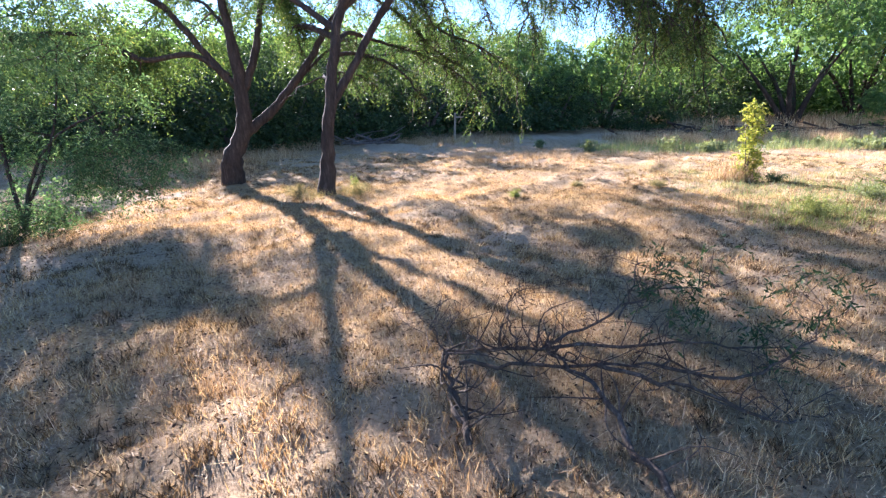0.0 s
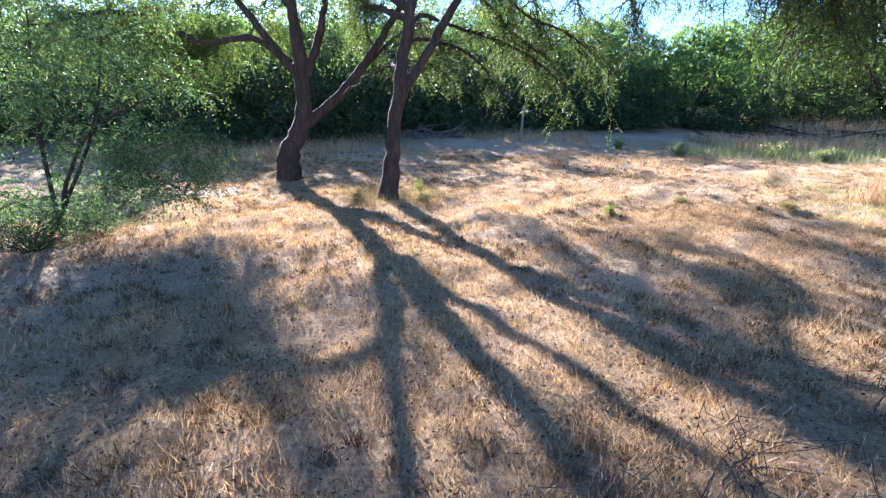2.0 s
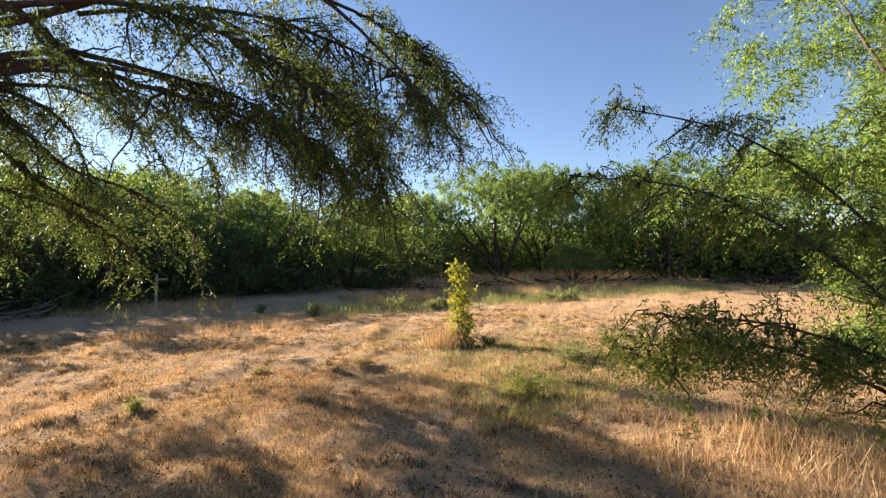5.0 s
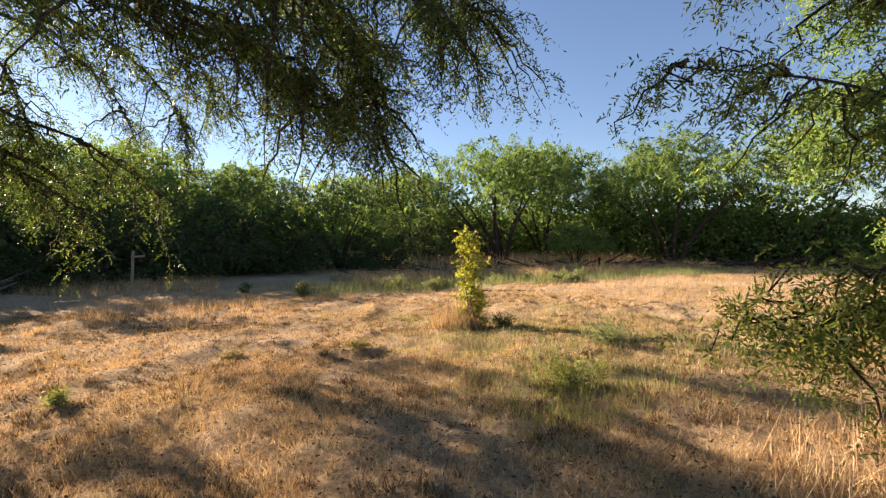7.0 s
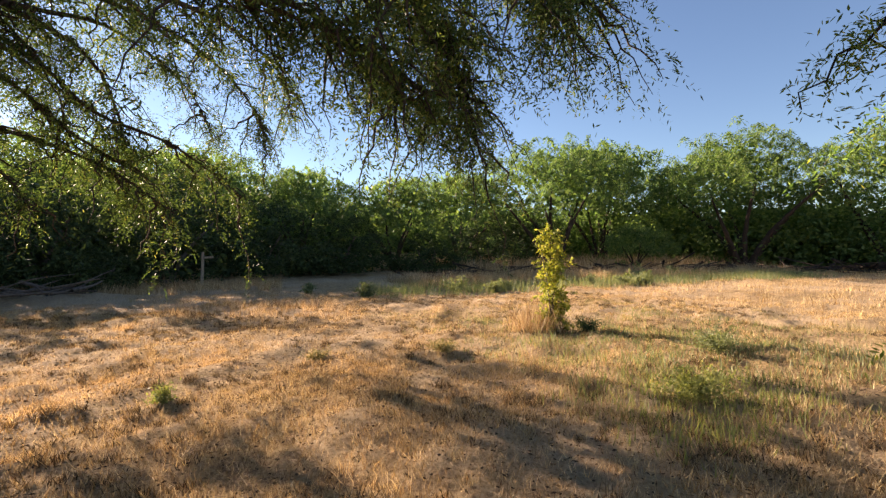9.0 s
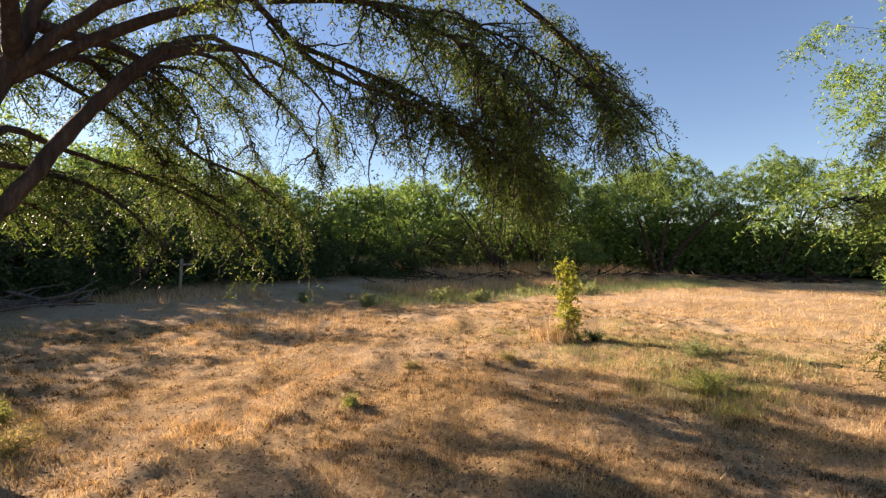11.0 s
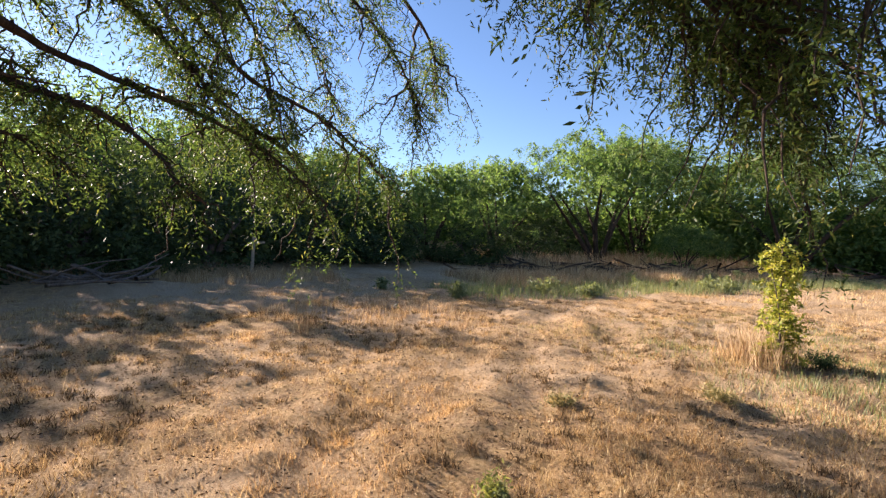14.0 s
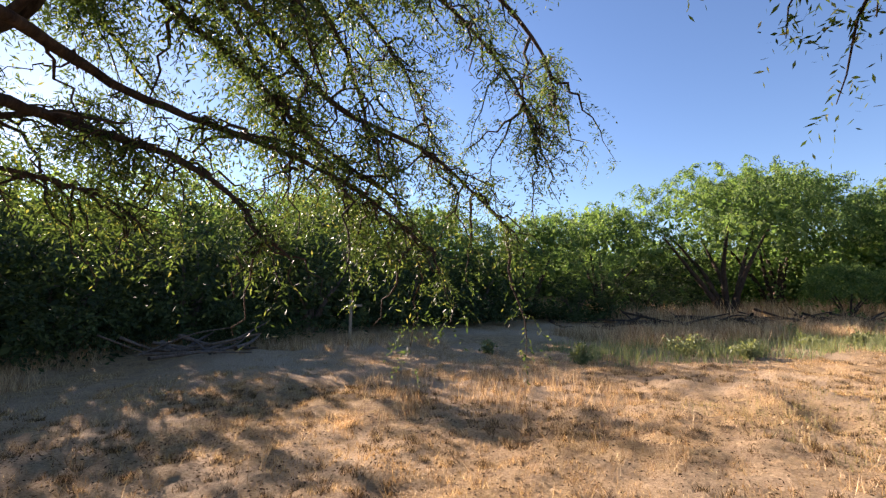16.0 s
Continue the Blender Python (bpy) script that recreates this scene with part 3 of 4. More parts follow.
# Trees across the clearing
FAR = "trees round the clearing"
protos = [
    far_tree("mesquite_tree", (18.3, 29.3, h(18.3, 29.3)), 7.2, 5.8, 41, LEAF_FAR, "broad round-crowned mesquite tree at the edge of the clearing", 0.0, 300, 0.11, 0.04, 10, 14, group=FAR, stems_n=6, lean=1.2, low=0.5, reach=0.45, core=1200),
    far_tree("mesquite_tree", (27.2, 24.4, h(27.2, 24.4)), 7.6, 4.8, 42, LEAF_FAR, "feathery mesquite tree with dark spreading stems", 0.0, 260, 0.11, 0.04, 10, 14, group=FAR, stems_n=6, lean=1.5, low=0.5, reach=0.5, core=900),
    far_tree("mesquite_tree", (9.5, 32.5, h(9.5, 32.5)), 4.9, 4.0, 43, LEAF_FAR, "green mesquite tree in the far tree line", 0.05, 170, 0.13, 0.05, 9, 12, group=FAR, stems_n=5, core=900, low=0.44),
]
THICK = "thicket behind the clearing"
# Shade on these trees is coloured in through LEAF_DARK.
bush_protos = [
    far_tree("thicket_tree", (-4.5, 26.5, h(-4.5, 26.5)), 4.9, 3.3, 51, LEAF_DARK, "dense thicket tree with leaves down to the ground, coloured dark for shade", 0.6, 140, 0.17, 0.072, 8, 10, group=THICK, core=1100, low=0.3, reach=0.75, bark=GREY_BARK, core_low=(0.3, 0.85)),
    far_tree("thicket_tree", (-9.5, 25.0, h(-9.5, 25.0)), 5.6, 3.4, 52, LEAF_DARK, "thicket tree with tangled grey branches, its leaves coloured dark for shade", 0.5, 140, 0.17, 0.072, 8, 10, group=THICK, core=1100, low=0.3, reach=0.75, bark=GREY_BARK, core_low=(0.3, 0.85)),
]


def again(ob, x, y, turn, size, tall=1.0):
    return copy_thing(ob, Matrix.Translation((x, y, h(x, y))) @ Matrix.Rotation(radians(turn), 4, "Z") @ Matrix.Diagonal((size, size, size * tall, 1)))


for k, x, y, turn, size, tall in [
    (1, 33.0, 20.5, 70, 1.0, 1.0), (0, 38.0, 14.0, 120, 0.9, 1.0), (2, 23.5, 31.5, 40, 1.35, 1.15), (2, 14.2, 33.5, 200, 1.15, 1.0),
    (2, 20.9, 25.9, 140, 0.5, 1.0), (0, 31.5, 30.5, 250, 1.0, 1.05), (2, 4.5, 34.0, 110, 1.05, 1.05), (2, 36.0, 8.0, 300, 1.2, 1.0), (2, -1.0, 35.0, 60, 1.2, 1.05),
]:
    again(protos[k], x, y, turn, size, tall)
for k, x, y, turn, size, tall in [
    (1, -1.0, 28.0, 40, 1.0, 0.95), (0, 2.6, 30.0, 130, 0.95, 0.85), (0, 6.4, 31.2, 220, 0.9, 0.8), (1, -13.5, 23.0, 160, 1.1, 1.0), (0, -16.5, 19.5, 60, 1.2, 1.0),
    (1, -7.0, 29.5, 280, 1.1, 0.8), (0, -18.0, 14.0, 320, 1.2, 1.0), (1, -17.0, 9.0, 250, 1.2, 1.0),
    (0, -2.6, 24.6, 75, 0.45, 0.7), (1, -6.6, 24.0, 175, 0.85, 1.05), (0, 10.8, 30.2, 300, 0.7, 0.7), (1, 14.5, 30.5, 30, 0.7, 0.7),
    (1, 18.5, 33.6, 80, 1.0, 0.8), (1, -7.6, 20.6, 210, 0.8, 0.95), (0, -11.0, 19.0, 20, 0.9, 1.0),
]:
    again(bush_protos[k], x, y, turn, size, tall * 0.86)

# The woods behind the front rows of trees
r = np.random.default_rng(57)
n, back = 120000, 36000
deep = np.arange(n) < back
a = np.radians(r.uniform(-75, 95, n))
d = np.where(deep, r.uniform(42, 48, n), r.uniform(37, 43, n)) + 3 * np.sin(5 * a)
x, y = d * np.sin(a), 4 + d * np.cos(a) * 0.92
top = 4.2 - 0.8 * np.clip(a / 0.3, 0, 1) + 2.6 * np.clip((0.12 - a) / 0.3, 0, 1) + 0.5 * np.sin(9 * a + 1) + 1.6 * (lumps(a * 40, 0 * a, 2.6) - 0.4) + 0.7 * lumps(a * 40 + 9, 0 * a, 0.9)
lift = r.random(n) ** np.where(deep, 1.4, 0.7)
o = np.stack([x, y, hills(x, y) + 0.15 + top * lift * np.where(deep, 0.75, 1.0)], 1)
v, q = leaf_quads(o, r.normal(size=(n, 3)) * [1, 1, 0.8], np.where(deep, 0.95, 0.24)[:, None], np.where(deep, 0.75, 0.13)[:, None], r)
v[:, 2] = np.maximum(v[:, 2], 0.05)
# Lighter leaf tone than the thicket's, coloured to look like sunlit tops.
tagged(part("woods", v, q, LEAF_FAR, None, "dense green woods behind the clearing"), "", "woods", "", "stuff")


# ---- grass and small plants ----
def blades(x, y, high, wide, lean, rng, base=0.0):
    """Upright blades, one narrow triangle each."""
    n = len(x)
    z = hills(x, y) + base
    a, b = rng.uniform(0, 2 * np.pi, n), rng.uniform(0, 2 * np.pi, n)
    hh = high * rng.uniform(0.45, 1.25, n)
    tip = np.stack([x + hh * lean * rng.normal(size=n), y + hh * lean * rng.normal(size=n), z + hh], 1)
    dx, dy = wide * np.cos(a), wide * np.sin(a)
    v = np.stack([np.stack([x - dx, y - dy, z - 0.01], 1), np.stack([x + dx, y + dy, z - 0.01], 1), tip], 1)
    return v.reshape(-1, 3), np.arange(3 * n).reshape(n, 3)


def tufts(cx, cy, per, spread, rng):
    return np.repeat(cx, per) + spread * rng.normal(size=len(cx) * per), np.repeat(cy, per) + spread * rng.normal(size=len(cy) * per)


def grass(name, x, y, high, wide, lean, material, label, rng):
    v, q = blades(x, y, high, wide, lean, rng)
    return tagged(part(name, v, q, material, None, label), "", "grass", "", "stuff")


def bare(x, y):
    """True where the ground is trodden almost bare."""
    return (np.sin(0.8 * x + 0.5) * np.sin(0.9 * y + 1.1) + 0.4 * np.sin(2.3 * x - 1.7 * y)) < -0.25


rng = np.random.default_rng(7)
cx, cy = rng.uniform(-8, 13, 17500), 2.6 + 19 * rng.random(17500) ** 1.35
keep = ~bare(cx, cy) | (rng.random(17500) < 0.35)
cx, cy = cx[keep], cy[keep]
x, y = tufts(cx, cy, 12, 0.045, rng)
grass("dry_grass", x, y, rng.uniform(0.015, 0.06, len(x)), 0.0030, 0.6, STRAW, "short dry straw-coloured grass, trampled and matted", rng)
cx, cy = rng.uniform(-8, 13, 2600), rng.uniform(3, 22, 2600)
keep = bare(cx + 3, cy + 1)
x, y = tufts(cx[keep], cy[keep], 26, 0.075, rng)
grass("dry_grass_tuft", x, y, rng.uniform(0.05, 0.13, len(x)), 0.0026, 0.45, STRAW_PALE, "scattered upright tufts of pale dry grass", rng)
cx, cy = rng.uniform(-7, 12, 8500), 2.8 + 17 * rng.random(8500) ** 1.3
keep = (np.sin(1.7 * cx + 2) * np.sin(1.3 * cy) + 0.5 * np.sin(3.1 * cx - 2.2 * cy)) > 0.0
x, y = tufts(cx[keep], cy[keep], 26, 0.04, rng)
grass("grass_clump", x, y, rng.uniform(0.02, 0.075, len(x)), 0.0028, 0.6, STRAW, "low matted brown clumps of dead grass", rng)
cx, cy = rng.uniform(-5, 6, 21000), 2.9 + 10 * rng.random(21000) ** 1.3
keep = (np.sin(0.9 * cx + 1.7) * np.sin(1.2 * cy - 0.6) + 0.6 * np.sin(2.1 * cx - 2.6 * cy)) > -0.35
x, y = tufts(cx[keep], cy[keep], 13, 0.05, rng)
grass("fuzzy_grass", x, y, rng.uniform(0.02, 0.075, len(x)), 0.0016, 0.5, STRAW_PALE, "thin wispy standing grass, dry and pinkish", rng)
cx, cy = rng.uniform(-7, 11, 6200), 2.8 + 15 * rng.random(6200) ** 1.25
keep = (np.sin(1.1 * cx - 1) * np.sin(1.6 * cy + 2) + 0.6 * np.sin(2.7 * cx + 2.9 * cy)) > -0.3
cx, cy = cx[keep], cy[keep]
x, y = tufts(cx, cy, 30, 0.030, rng)
big = np.repeat(rng.uniform(0.5, 1.5, len(cx)), 30)
grass("dead_grass_clump", x, y, 0.046 * big, 0.0045, 0.6, STRAW_DARK, "small dark dead grass clumps dotting the soil", rng)
n = 46000
x, y = rng.uniform(-5, 7, n), 2.8 + 13 * rng.random(n) ** 1.7
o = np.stack([x, y, hills(x, y) + rng.uniform(0.006, 0.022, n)], 1)
v, q = leaf_quads(o, rng.normal(size=(n, 3)) * [1, 1, 0.25], 0.03, 0.012, rng)
tagged(part("leaf_litter", v, q, LITTER, None, "small dark dead leaves and bits on the soil"), "", "litter", "", "stuff")
r = np.random.default_rng(18)
cx, cy = r.uniform(-8, 10, 3600), 3.4 - 7 * r.random(3600) ** 1.2
x, y = tufts(cx, cy, 12, 0.06, r)
grass("dry_grass", x, y, r.uniform(0.02, 0.08, len(x)), 0.003, 0.6, STRAW, "short dry grass where the path begins", r)
# a denser mat of straw and stubble beside the path
cx, cy = rng.uniform(-4.5, 5.0, 13500), 3.2 + 9 * rng.random(13500) ** 1.25
keep = lumps(cx, cy, 0.6) + 0.5 * lumps(cx, cy, 0.2) > 0.62
x, y = tufts(cx[keep], cy[keep], 13, 0.045, rng)
grass("straw_mat", x, y, rng.uniform(0.02, 0.07, len(x)), 0.0022, 0.55, STRAW, "trampled mat of dry reddish straw", rng)
# flat straw litter
n = 30000
x, y = rng.uniform(-6, 9, n), 2.8 + 13 * rng.random(n) ** 1.3
a = rng.uniform(0, 2 * np.pi, n)
ln, z = rng.uniform(0.012, 0.05, n), hills(x, y) + rng.uniform(0.004, 0.02, n)
d, e = np.stack([np.cos(a), np.sin(a), 0.15 * rng.normal(size=n)], 1) * ln[:, None], np.stack([-np.sin(a), np.cos(a), 0 * a], 1) * 0.0020
o = np.stack([x, y, z], 1)
v = np.stack([o - e, o + e, o + e + d, o - e + d], 1).reshape(-1, 3)
tagged(part("straw_litter", v, np.arange(4 * n).reshape(n, 4), STRAW_PALE, None, "broken bits of dry straw lying on the soil"), "", "straw", "", "stuff")


def tall_patch(x0, x1, y0, y1, count, high, material, label, seed, per=22, spread=0.09, wide=0.004, lean=0.3):
    r = np.random.default_rng(seed)
    px, py = r.uniform(x0, x1, count), r.uniform(y0, y1, count)
    x, y = tufts(px, py, per, spread, r)
    return grass("tall_grass", x, y, high * r.uniform(0.5, 1.1, len(x)), wide, lean, material, label, r)


tall_patch(4.7, 6.6, 6.5, 7.9, 110, 0.33, STRAW_PALE, "tall dry pinkish grass at the foot of a bush", 61, 16, 0.10, 0.0022, 0.38)
tall_patch(-3.2, 4.0, 14.0, 15.8, 34, 0.20, STRAW_PALE, "pale wispy seed heads along the shade", 73, 9, 0.06, 0.004, 0.4)
tall_patch(-11, -4.6, 14.5, 22, 520, 0.40, STRAW_PALE, "tall dry grass in the shade behind the trees", 62)
tall_patch(-6, 3.0, 22.5, 26, 420, 0.40, STRAW_PALE, "dry grass along the foot of the thicket", 63)
tall_patch(7, 26, 20.5, 25, 1300, 0.44, STRAW_PALE, "band of tall pale dry grass before the far trees", 64, 22, 0.12, 0.008)
tall_patch(12, 36, 25.5, 33, 1500, 0.8, STRAW_PALE, "pale dry grass bank under and beyond the far trees", 74, 16, 0.22, 0.016)
tall_patch(-2.6, -1.0, 10.7, 12.4, 80, 0.17, STRAW_GREEN, "grass round the foot of a tree trunk", 65, 18, 0.12, 0.0025, 0.55)
tall_patch(4.2, 10.5, 9.0, 15.5, 380, 0.09, STRAW_GREEN, "half-green low grass in the open clearing", 66, 20, 0.11)
tall_patch(4.6, 9.2, 9.0, 13.8, 100, 0.12, LEAF_GREY, "patches of grey-green low plants in the clearing", 71, 22, 0.16, 0.005)
tall_patch(5.2, 7.9, 9.5, 12.0, 130, 0.11, LEAF_GREY, "low pale green plants growing beside a sapling", 75, 20, 0.15, 0.005)
tall_patch(4.4, 6.0, 8.8, 10.2, 70, 0.12, WEED, "low green plants in dry grass", 76, 20, 0.14, 0.005)
tall_patch(11, 30, 9.0, 19.5, 1200, 0.14, STRAW, "dry golden grass in the sun", 67, 18, 0.14)
tall_patch(0.5, 4.0, 15.5, 18.5, 110, 0.22, STRAW_PALE, "low dry tufts on bare ground", 68)
tall_patch(5.6, 6.2, 12.3, 12.9, 40, 0.45, STRAW_PALE, "pale dry grass leaning on a sapling", 69)
tall_patch(5, 24, 18.2, 21.0, 640, 0.34, LEAF_GREY, "strip of grey-green low weeds", 70, 16, 0.16, 0.007)


def weed(place, high, wide, leaf, seed, label, n=16, length=0.038, width=0.011, category="plant", name="weed", group="weeds in the clearing"):
    """A low bushy plant: thin stalks from one root with leaves along them."""
    r = np.random.default_rng(seed)
    root = thing(name, (place[0], place[1], h(*place)), label, category, group)
    tb, tips = Tubes(), []
    for k in range(n):
        a, out = r.uniform(0, 6.28), wide * r.uniform(0.2, 1.0)
        top = high * r.uniform(0.35, 1.1) * (1 - 0.35 * out / wide)
        line = smooth_line([(0, 0, -0.02), (out * 0.35 * math.cos(a), out * 0.35 * math.sin(a), top * 0.6), (out * math.cos(a), out * math.sin(a), top)], 7)
        tb.add(line, np.linspace(0.005, 0.0015, 7), 3)
        tips.append(line[2:])
    tagged(tb.part("stalk_tangle", leaf, root), kind="stuff")
    pts = np.repeat(np.concatenate(tips), 11, axis=0) + r.normal(size=(len(tips) * 5 * 11, 3)) * 0.03
    pts[:, 2] = np.maximum(pts[:, 2], 0.02)
    ways = r.normal(size=pts.shape) + [0, 0, 0.4]
    v, q = leaf_quads(pts, ways, length, width, r)
    tagged(part("foliage", v, q, leaf, root), kind="stuff")
    return root


weed((5.25, 9.5), 0.28, 0.42, WEED, 81, "bright green bushy weed in dry grass", 34)
weed((6.8, 10.5), 0.34, 0.40, LEAF_GREY, 82, "grey-green bushy weed in the clearing", 30)
weed((4.15, 11.8), 0.11, 0.22, STRAW_GREEN, 83, "small green weed in dry grass", 18)
weed((1.5, 11.2), 0.13, 0.12, WEED, 84, "small upright green weed", 10)
weed((2.8, 12.3), 0.08, 0.18, STRAW_GREEN, 85, "small green weed in trodden grass", 12)
weed((6.45, 12.2), 0.20, 0.30, LEAF_DARK, 86, "dark low weed beside a sapling", 20)
weed((-1.45, 12.35), 0.26, 0.10, WEED, 87, "narrow green weed in the shade", 9)
weed((-1.2, 11.3), 0.22, 0.28, STRAW_GREEN, 88, "green undergrowth at the foot of a trunk", 20)
weed((-2.25, 11.35), 0.22, 0.24, STRAW_GREEN, 89, "shaded undergrowth at the foot of a trunk", 20)
weed((9.9, 8.4), 0.75, 0.75, LEAF_BRIGHT, 90, "low bright green shrub", 60, 0.07, 0.024)
weed((9.9, 7.1), 1.9, 1.0, LEAF_YELLOW, 96, "tall leafy yellow-green shrub in the sun", 130, 0.075, 0.03, "shrub", "shrub", "")
weed((10.3, 6.2), 1.6, 0.9, LEAF_BRIGHT, 97, "leafy green shrub beside a tall tree", 110, 0.075, 0.03, "shrub", "shrub", "")
weed((-4.6, 8.3), 0.45, 0.9, LEAF_DARK, 91, "dark green undergrowth below a bush", 50)
r = np.random.default_rng(92)
for k in range(18):
    wx, wy = r.uniform(3, 20), r.uniform(18.5, 21.5)
    weed((wx, wy), r.uniform(0.3, 0.5), r.uniform(0.25, 0.45), LEAF_GREY, 200 + k, "grey-green weed in the far strip of grass", 12, 0.09, 0.03)


# The sapling that stands alone in the clearing
r = np.random.default_rng(93)
sx, sy = 6.05, 12.45
col = np.stack([0.085 * r.normal(size=46), 0.085 * r.normal(size=46), np.linspace(0.1, 1.38, 46)], 1)
tree("sapling", (sx, sy, h(sx, sy)), [([(0, 0, 0), (0.03, 0.02, 0.5), (-0.02, 0.0, 1.0), (0.02, 0.02, 1.4)], 0.022, 0.006), ([(0, 0, 0.1), (0.1, 0.05, 0.5), (0.12, 0.1, 0.95)], 0.012, 0.004), ([(0, 0, 0.1), (-0.1, -0.05, 0.6), (-0.13, 0.05, 1.15)], 0.012, 0.004)],
     col, "slim leafy yellow-green sapling standing alone", LEAF_YELLOW, GREY_BARK, 94, 9, 10, 0.12, 0.05, 0.024, 0.2, 3, "sapling", 6)

# The dead branch on the ground
r = np.random.default_rng(95)
fb = thing("fallen_branch", (1.2, 5.5, h(1.2, 5.5)), "dead thorny branch fallen on dry grass", "branch")
main = [
    ([(-0.66, -0.40, 0.0), (-0.72, -0.18, 0.10), (-0.78, 0.02, 0.22)], 0.024, 0.014),
    ([(-0.78, 0.04, 0.22), (-0.5, 0.06, 0.22), (-0.2, 0.10, 0.20)], 0.016, 0.011),
    ([(-0.70, 0.0, 0.17), (-0.4, 0.0, 0.16), (0.1, 0.02, 0.15), (0.6, 0.08, 0.09)], 0.015, 0.008),
    ([(0.10, -0.72, -0.02), (0.02, -0.45, 0.05), (-0.05, -0.15, 0.12), (-0.25, 0.1, 0.2)], 0.026, 0.010),
    ([(-0.25, 0.1, 0.2), (0.2, 0.35, 0.3), (0.6, 0.55, 0.36), (1.0, 0.75, 0.28)], 0.012, 0.005),
    ([(-0.3, 0.08, 0.2), (0.2, 0.1, 0.22), (0.7, 0.2, 0.16), (1.3, 0.35, 0.05)], 0.014, 0.005),
    ([(0.0, 0.0, 0.16), (0.4, -0.15, 0.12), (0.75, -0.3, 0.04), (0.95, -0.15, 0.02)], 0.016, 0.007),
    ([(0.35, 0.05, 0.12), (0.8, 0.0, 0.10), (1.15, 0.15, 0.2), (1.4, 0.4, 0.3)], 0.013, 0.005),
    ([(-0.4, 0.08, 0.2), (-0.42, 0.25, 0.36), (-0.32, 0.4, 0.46)], 0.008, 0.003),
    ([(0.2, 0.3, 0.28), (0.35, 0.5, 0.46), (0.45, 0.75, 0.5)], 0.008, 0.003),
    ([(-0.75, 0.02, 0.2), (-0.85, 0.1, 0.34), (-0.8, 0.2, 0.42)], 0.007, 0.003),
]
tips = []
tw = Tubes()
for pts, r0, r1 in main:
    tb = Tubes()
    line = smooth_line(pts, 16)
    line[1:-1] += r.normal(size=(14, 3)) * 0.012
    tb.add(line, np.linspace(r0 * 0.75, r1 * 0.6, 16), 7)
    tb.part("stem", DEAD_WOOD, fb)
    for k in range(18):
        i = r.integers(2, 16)
        way = r.normal(size=3) * [1, 1, 0.5] + [0.4, 0.3, 0.45]
        ln = r.uniform(0.10, 0.38)
        end = line[i] + way / np.linalg.norm(way) * ln
        end[2] = min(max(end[2], 0.03), 0.48)
        t2 = smooth_line([line[i], (line[i] + end) / 2 + r.normal(size=3) * 0.04, end], 7)
        tw.add(t2, np.linspace(r1 * 0.55, 0.0014, 7), 4)
        tips.append(end)
        for j in range(3):
            p = t2[2 + j]
            tw.add([p, p + r.normal(size=3) * 0.05], [0.002, 0.0006], 3)
tagged(tw.part("twigwork", DEAD_WOOD, fb), kind="stuff")
tips = np.array(tips)
tips = tips[(tips[:, 0] > 0.45) & (tips[:, 1] > 0.1)][:64]
v, q = drooping_foliage(tips, 4, 9, 0.14, 0.05, 0.012, r, 0.6)
v[:, 2] = np.maximum(v[:, 2], 0.02)
tagged(part("foliage", v, q, LEAF_DARK, fb, "withered dark green leaves"), kind="stuff")


def beam(name, size, place, material, parent, turn=(0, 0, 0), bevel=0.006):
    bm = bmesh.new()
    bmesh.ops.create_cube(bm, size=1.0)
    bmesh.ops.scale(bm, vec=size, verts=bm.verts)
    bmesh.ops.bevel(bm, geom=bm.edges[:], offset=bevel, segments=2, affect="EDGES")
    bmesh.ops.transform(bm, matrix=pose(*place, *turn), verts=bm.verts)
    me = bpy.data.meshes.new(name)
    bm.to_mesh(me)
    bm.free()
    me.materials.append(material)
    ob = new(name, me)
    ob.parent = parent
    return ob


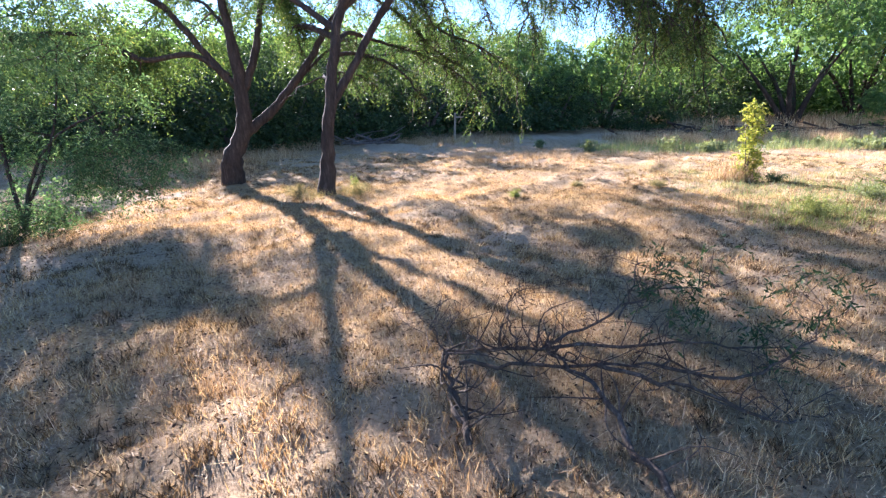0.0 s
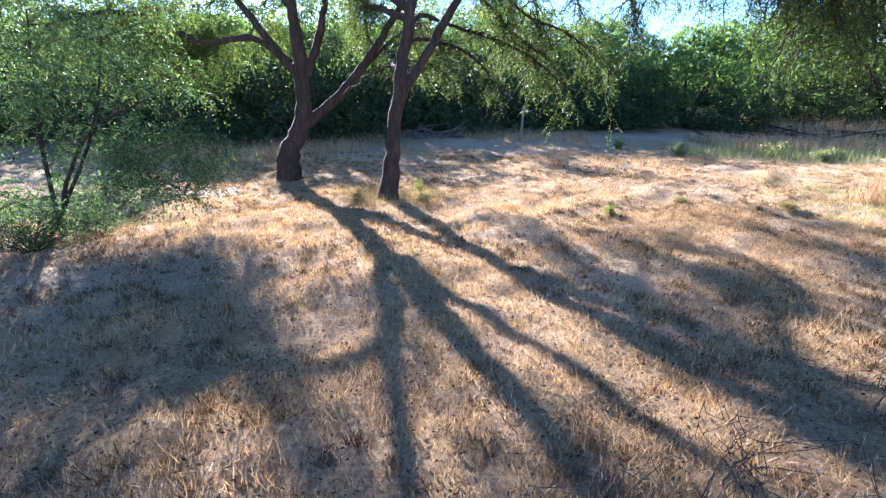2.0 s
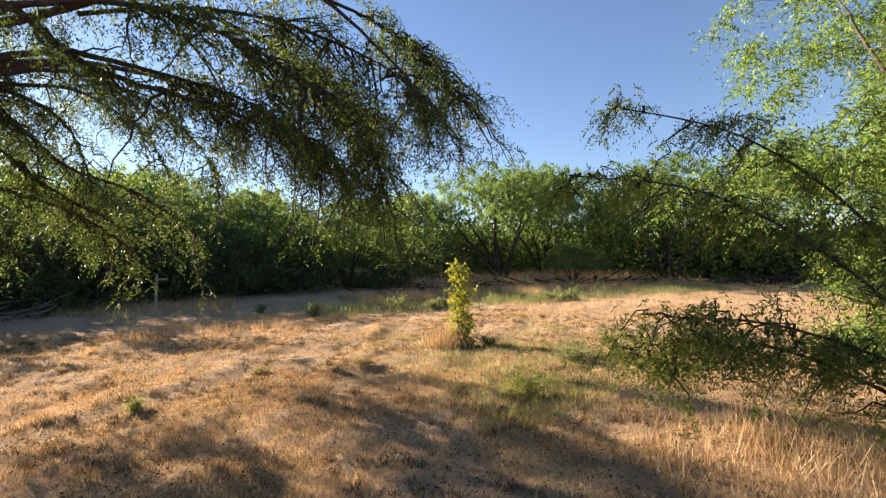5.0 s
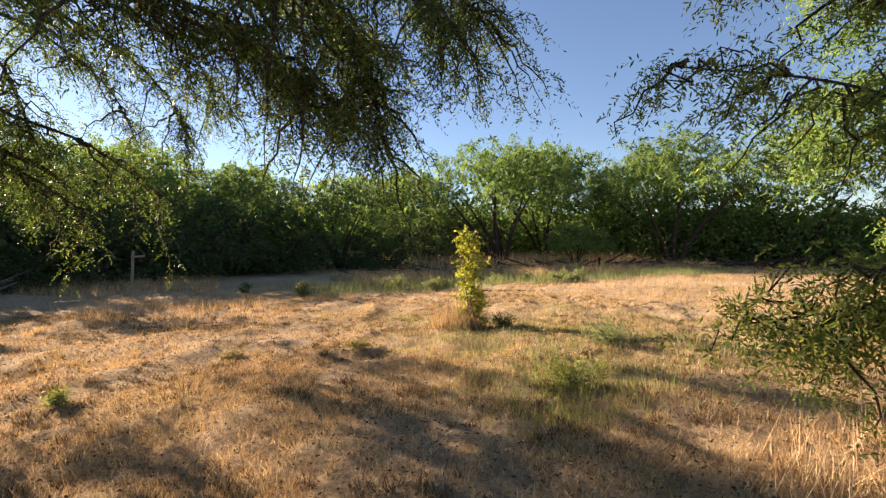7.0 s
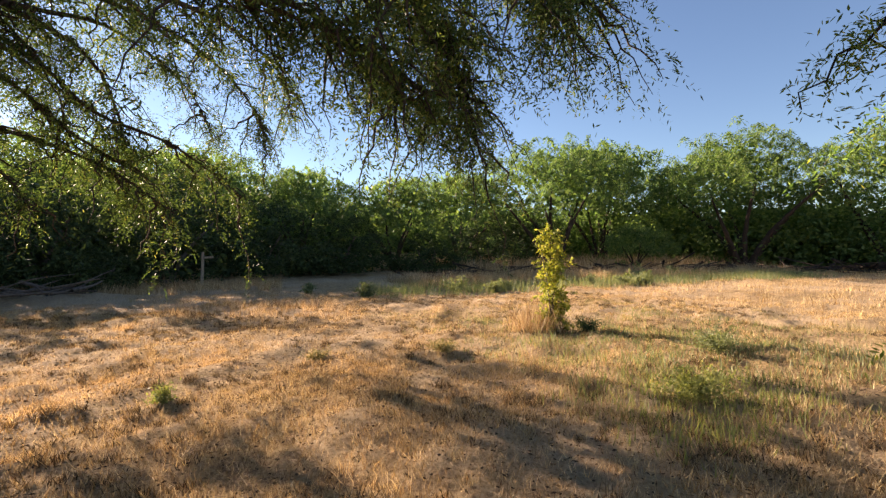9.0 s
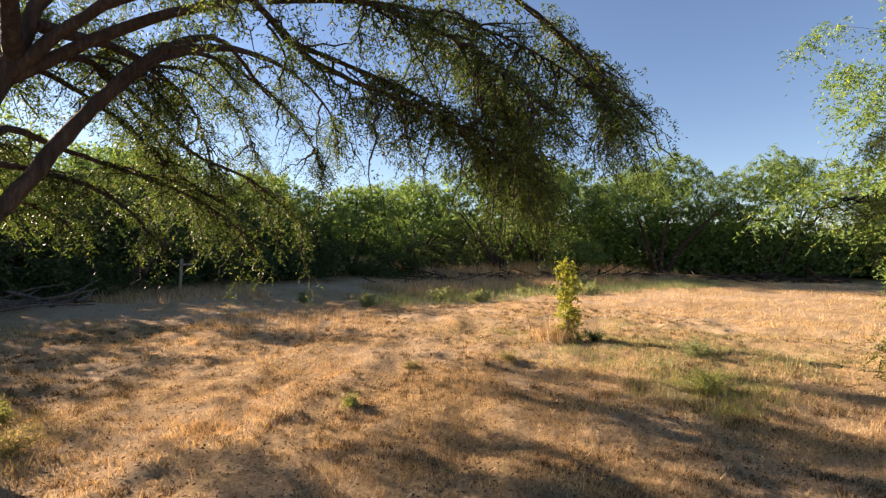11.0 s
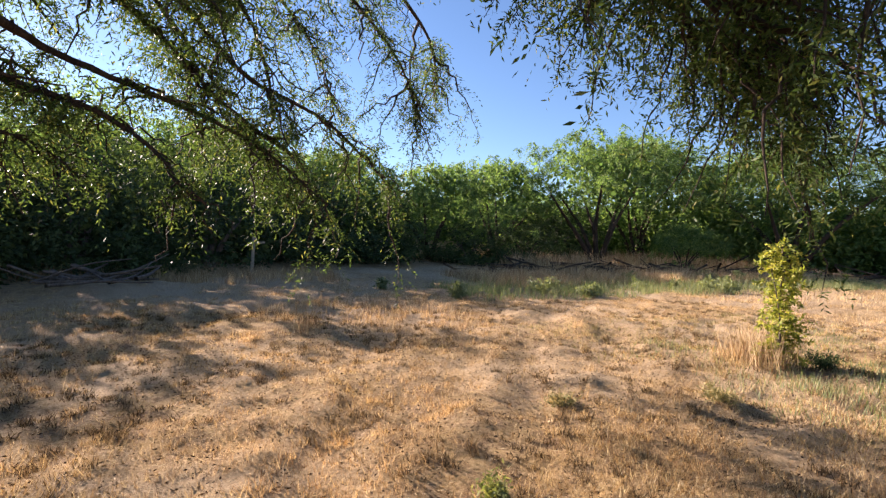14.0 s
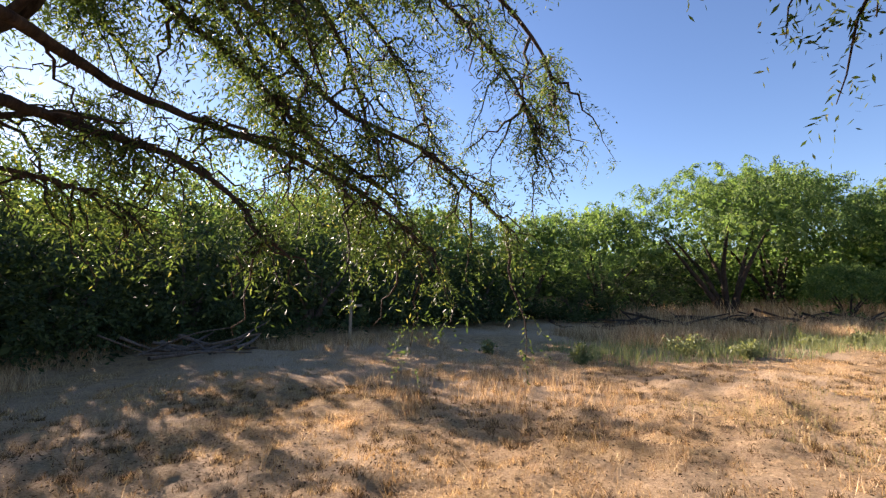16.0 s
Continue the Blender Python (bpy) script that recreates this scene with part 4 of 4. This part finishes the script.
# The marker post at the far side
po = thing("marker_post", (0.5, 25.2, h(0.5, 25.2)), "weathered wooden marker post with a short cross arm", "post")
beam("post", (0.09, 0.09, 1.35), (0, 0, 0.6), POST_WOOD, po, (1, 2, 8))
beam("cross_arm", (0.40, 0.05, 0.07), (0.16, -0.07, 1.08), POST_WOOD, po, (0, -3, 8))


def brush(place, long, high, seed, label, bark=DEAD_WOOD, n=26):
    """A heap of fallen limbs."""
    r = np.random.default_rng(seed)
    root = thing("brush_pile", (place[0], place[1], h(*place)), label, "brush pile")
    for k in range(n):
        a = r.normal() * 0.5 + (0 if r.random() < 0.7 else 1.5)
        c = np.array([r.normal() * long * 0.3, r.normal() * 0.5, r.uniform(0.03, high * 0.6)])
        half = np.array([math.cos(a), math.sin(a), 0.18 * r.normal()]) * r.uniform(0.5, 1.5)
        p0, p1 = c - half, c + half
        p0[2], p1[2] = max(p0[2], 0.0), max(p1[2], 0.02)
        line = smooth_line([p0, c + r.normal(size=3) * 0.08, p1], 8)
        line[:, 2] = np.maximum(line[:, 2], 0.01)
        tb = Tubes()
        r0 = r.uniform(0.02, 0.07)
        tb.add(line, np.linspace(r0, r0 * 0.35, 8), 6)
        tb.part("stick", bark, root)


brush((-2.5, 21.5), 1.8, 0.30, 301, "low grey heap of old dead wood", GREY_BARK, 14)
brush((15.5, 25.6), 4.0, 0.6, 302, "dark fallen limbs that deepen the shade under the far trees", BARK)
brush((21.0, 24.0), 4.0, 0.6, 303, "dark fallen limbs that deepen the shade under the far trees", BARK)
brush((26.0, 21.5), 4.0, 0.5, 304, "dark fallen limbs that deepen the shade under the far trees", BARK)
brush((31.0, 17.5), 3.0, 0.5, 305, "dark fallen limbs that deepen the shade under the far trees", BARK)
# Further dark piles, added in place of the shade under the far trees.
brush((12.0, 26.2), 4.0, 0.5, 306, "dark fallen limbs that deepen the shade under the far trees", BARK, 30)
brush((18.5, 25.4), 4.5, 0.6, 307, "dark fallen limbs that deepen the shade under the far trees", BARK, 34)
brush((24.0, 22.8), 4.5, 0.6, 308, "dark fallen limbs that deepen the shade under the far trees", BARK, 34)
brush((29.0, 19.6), 4.0, 0.6, 309, "dark fallen limbs that deepen the shade under the far trees", BARK, 30)
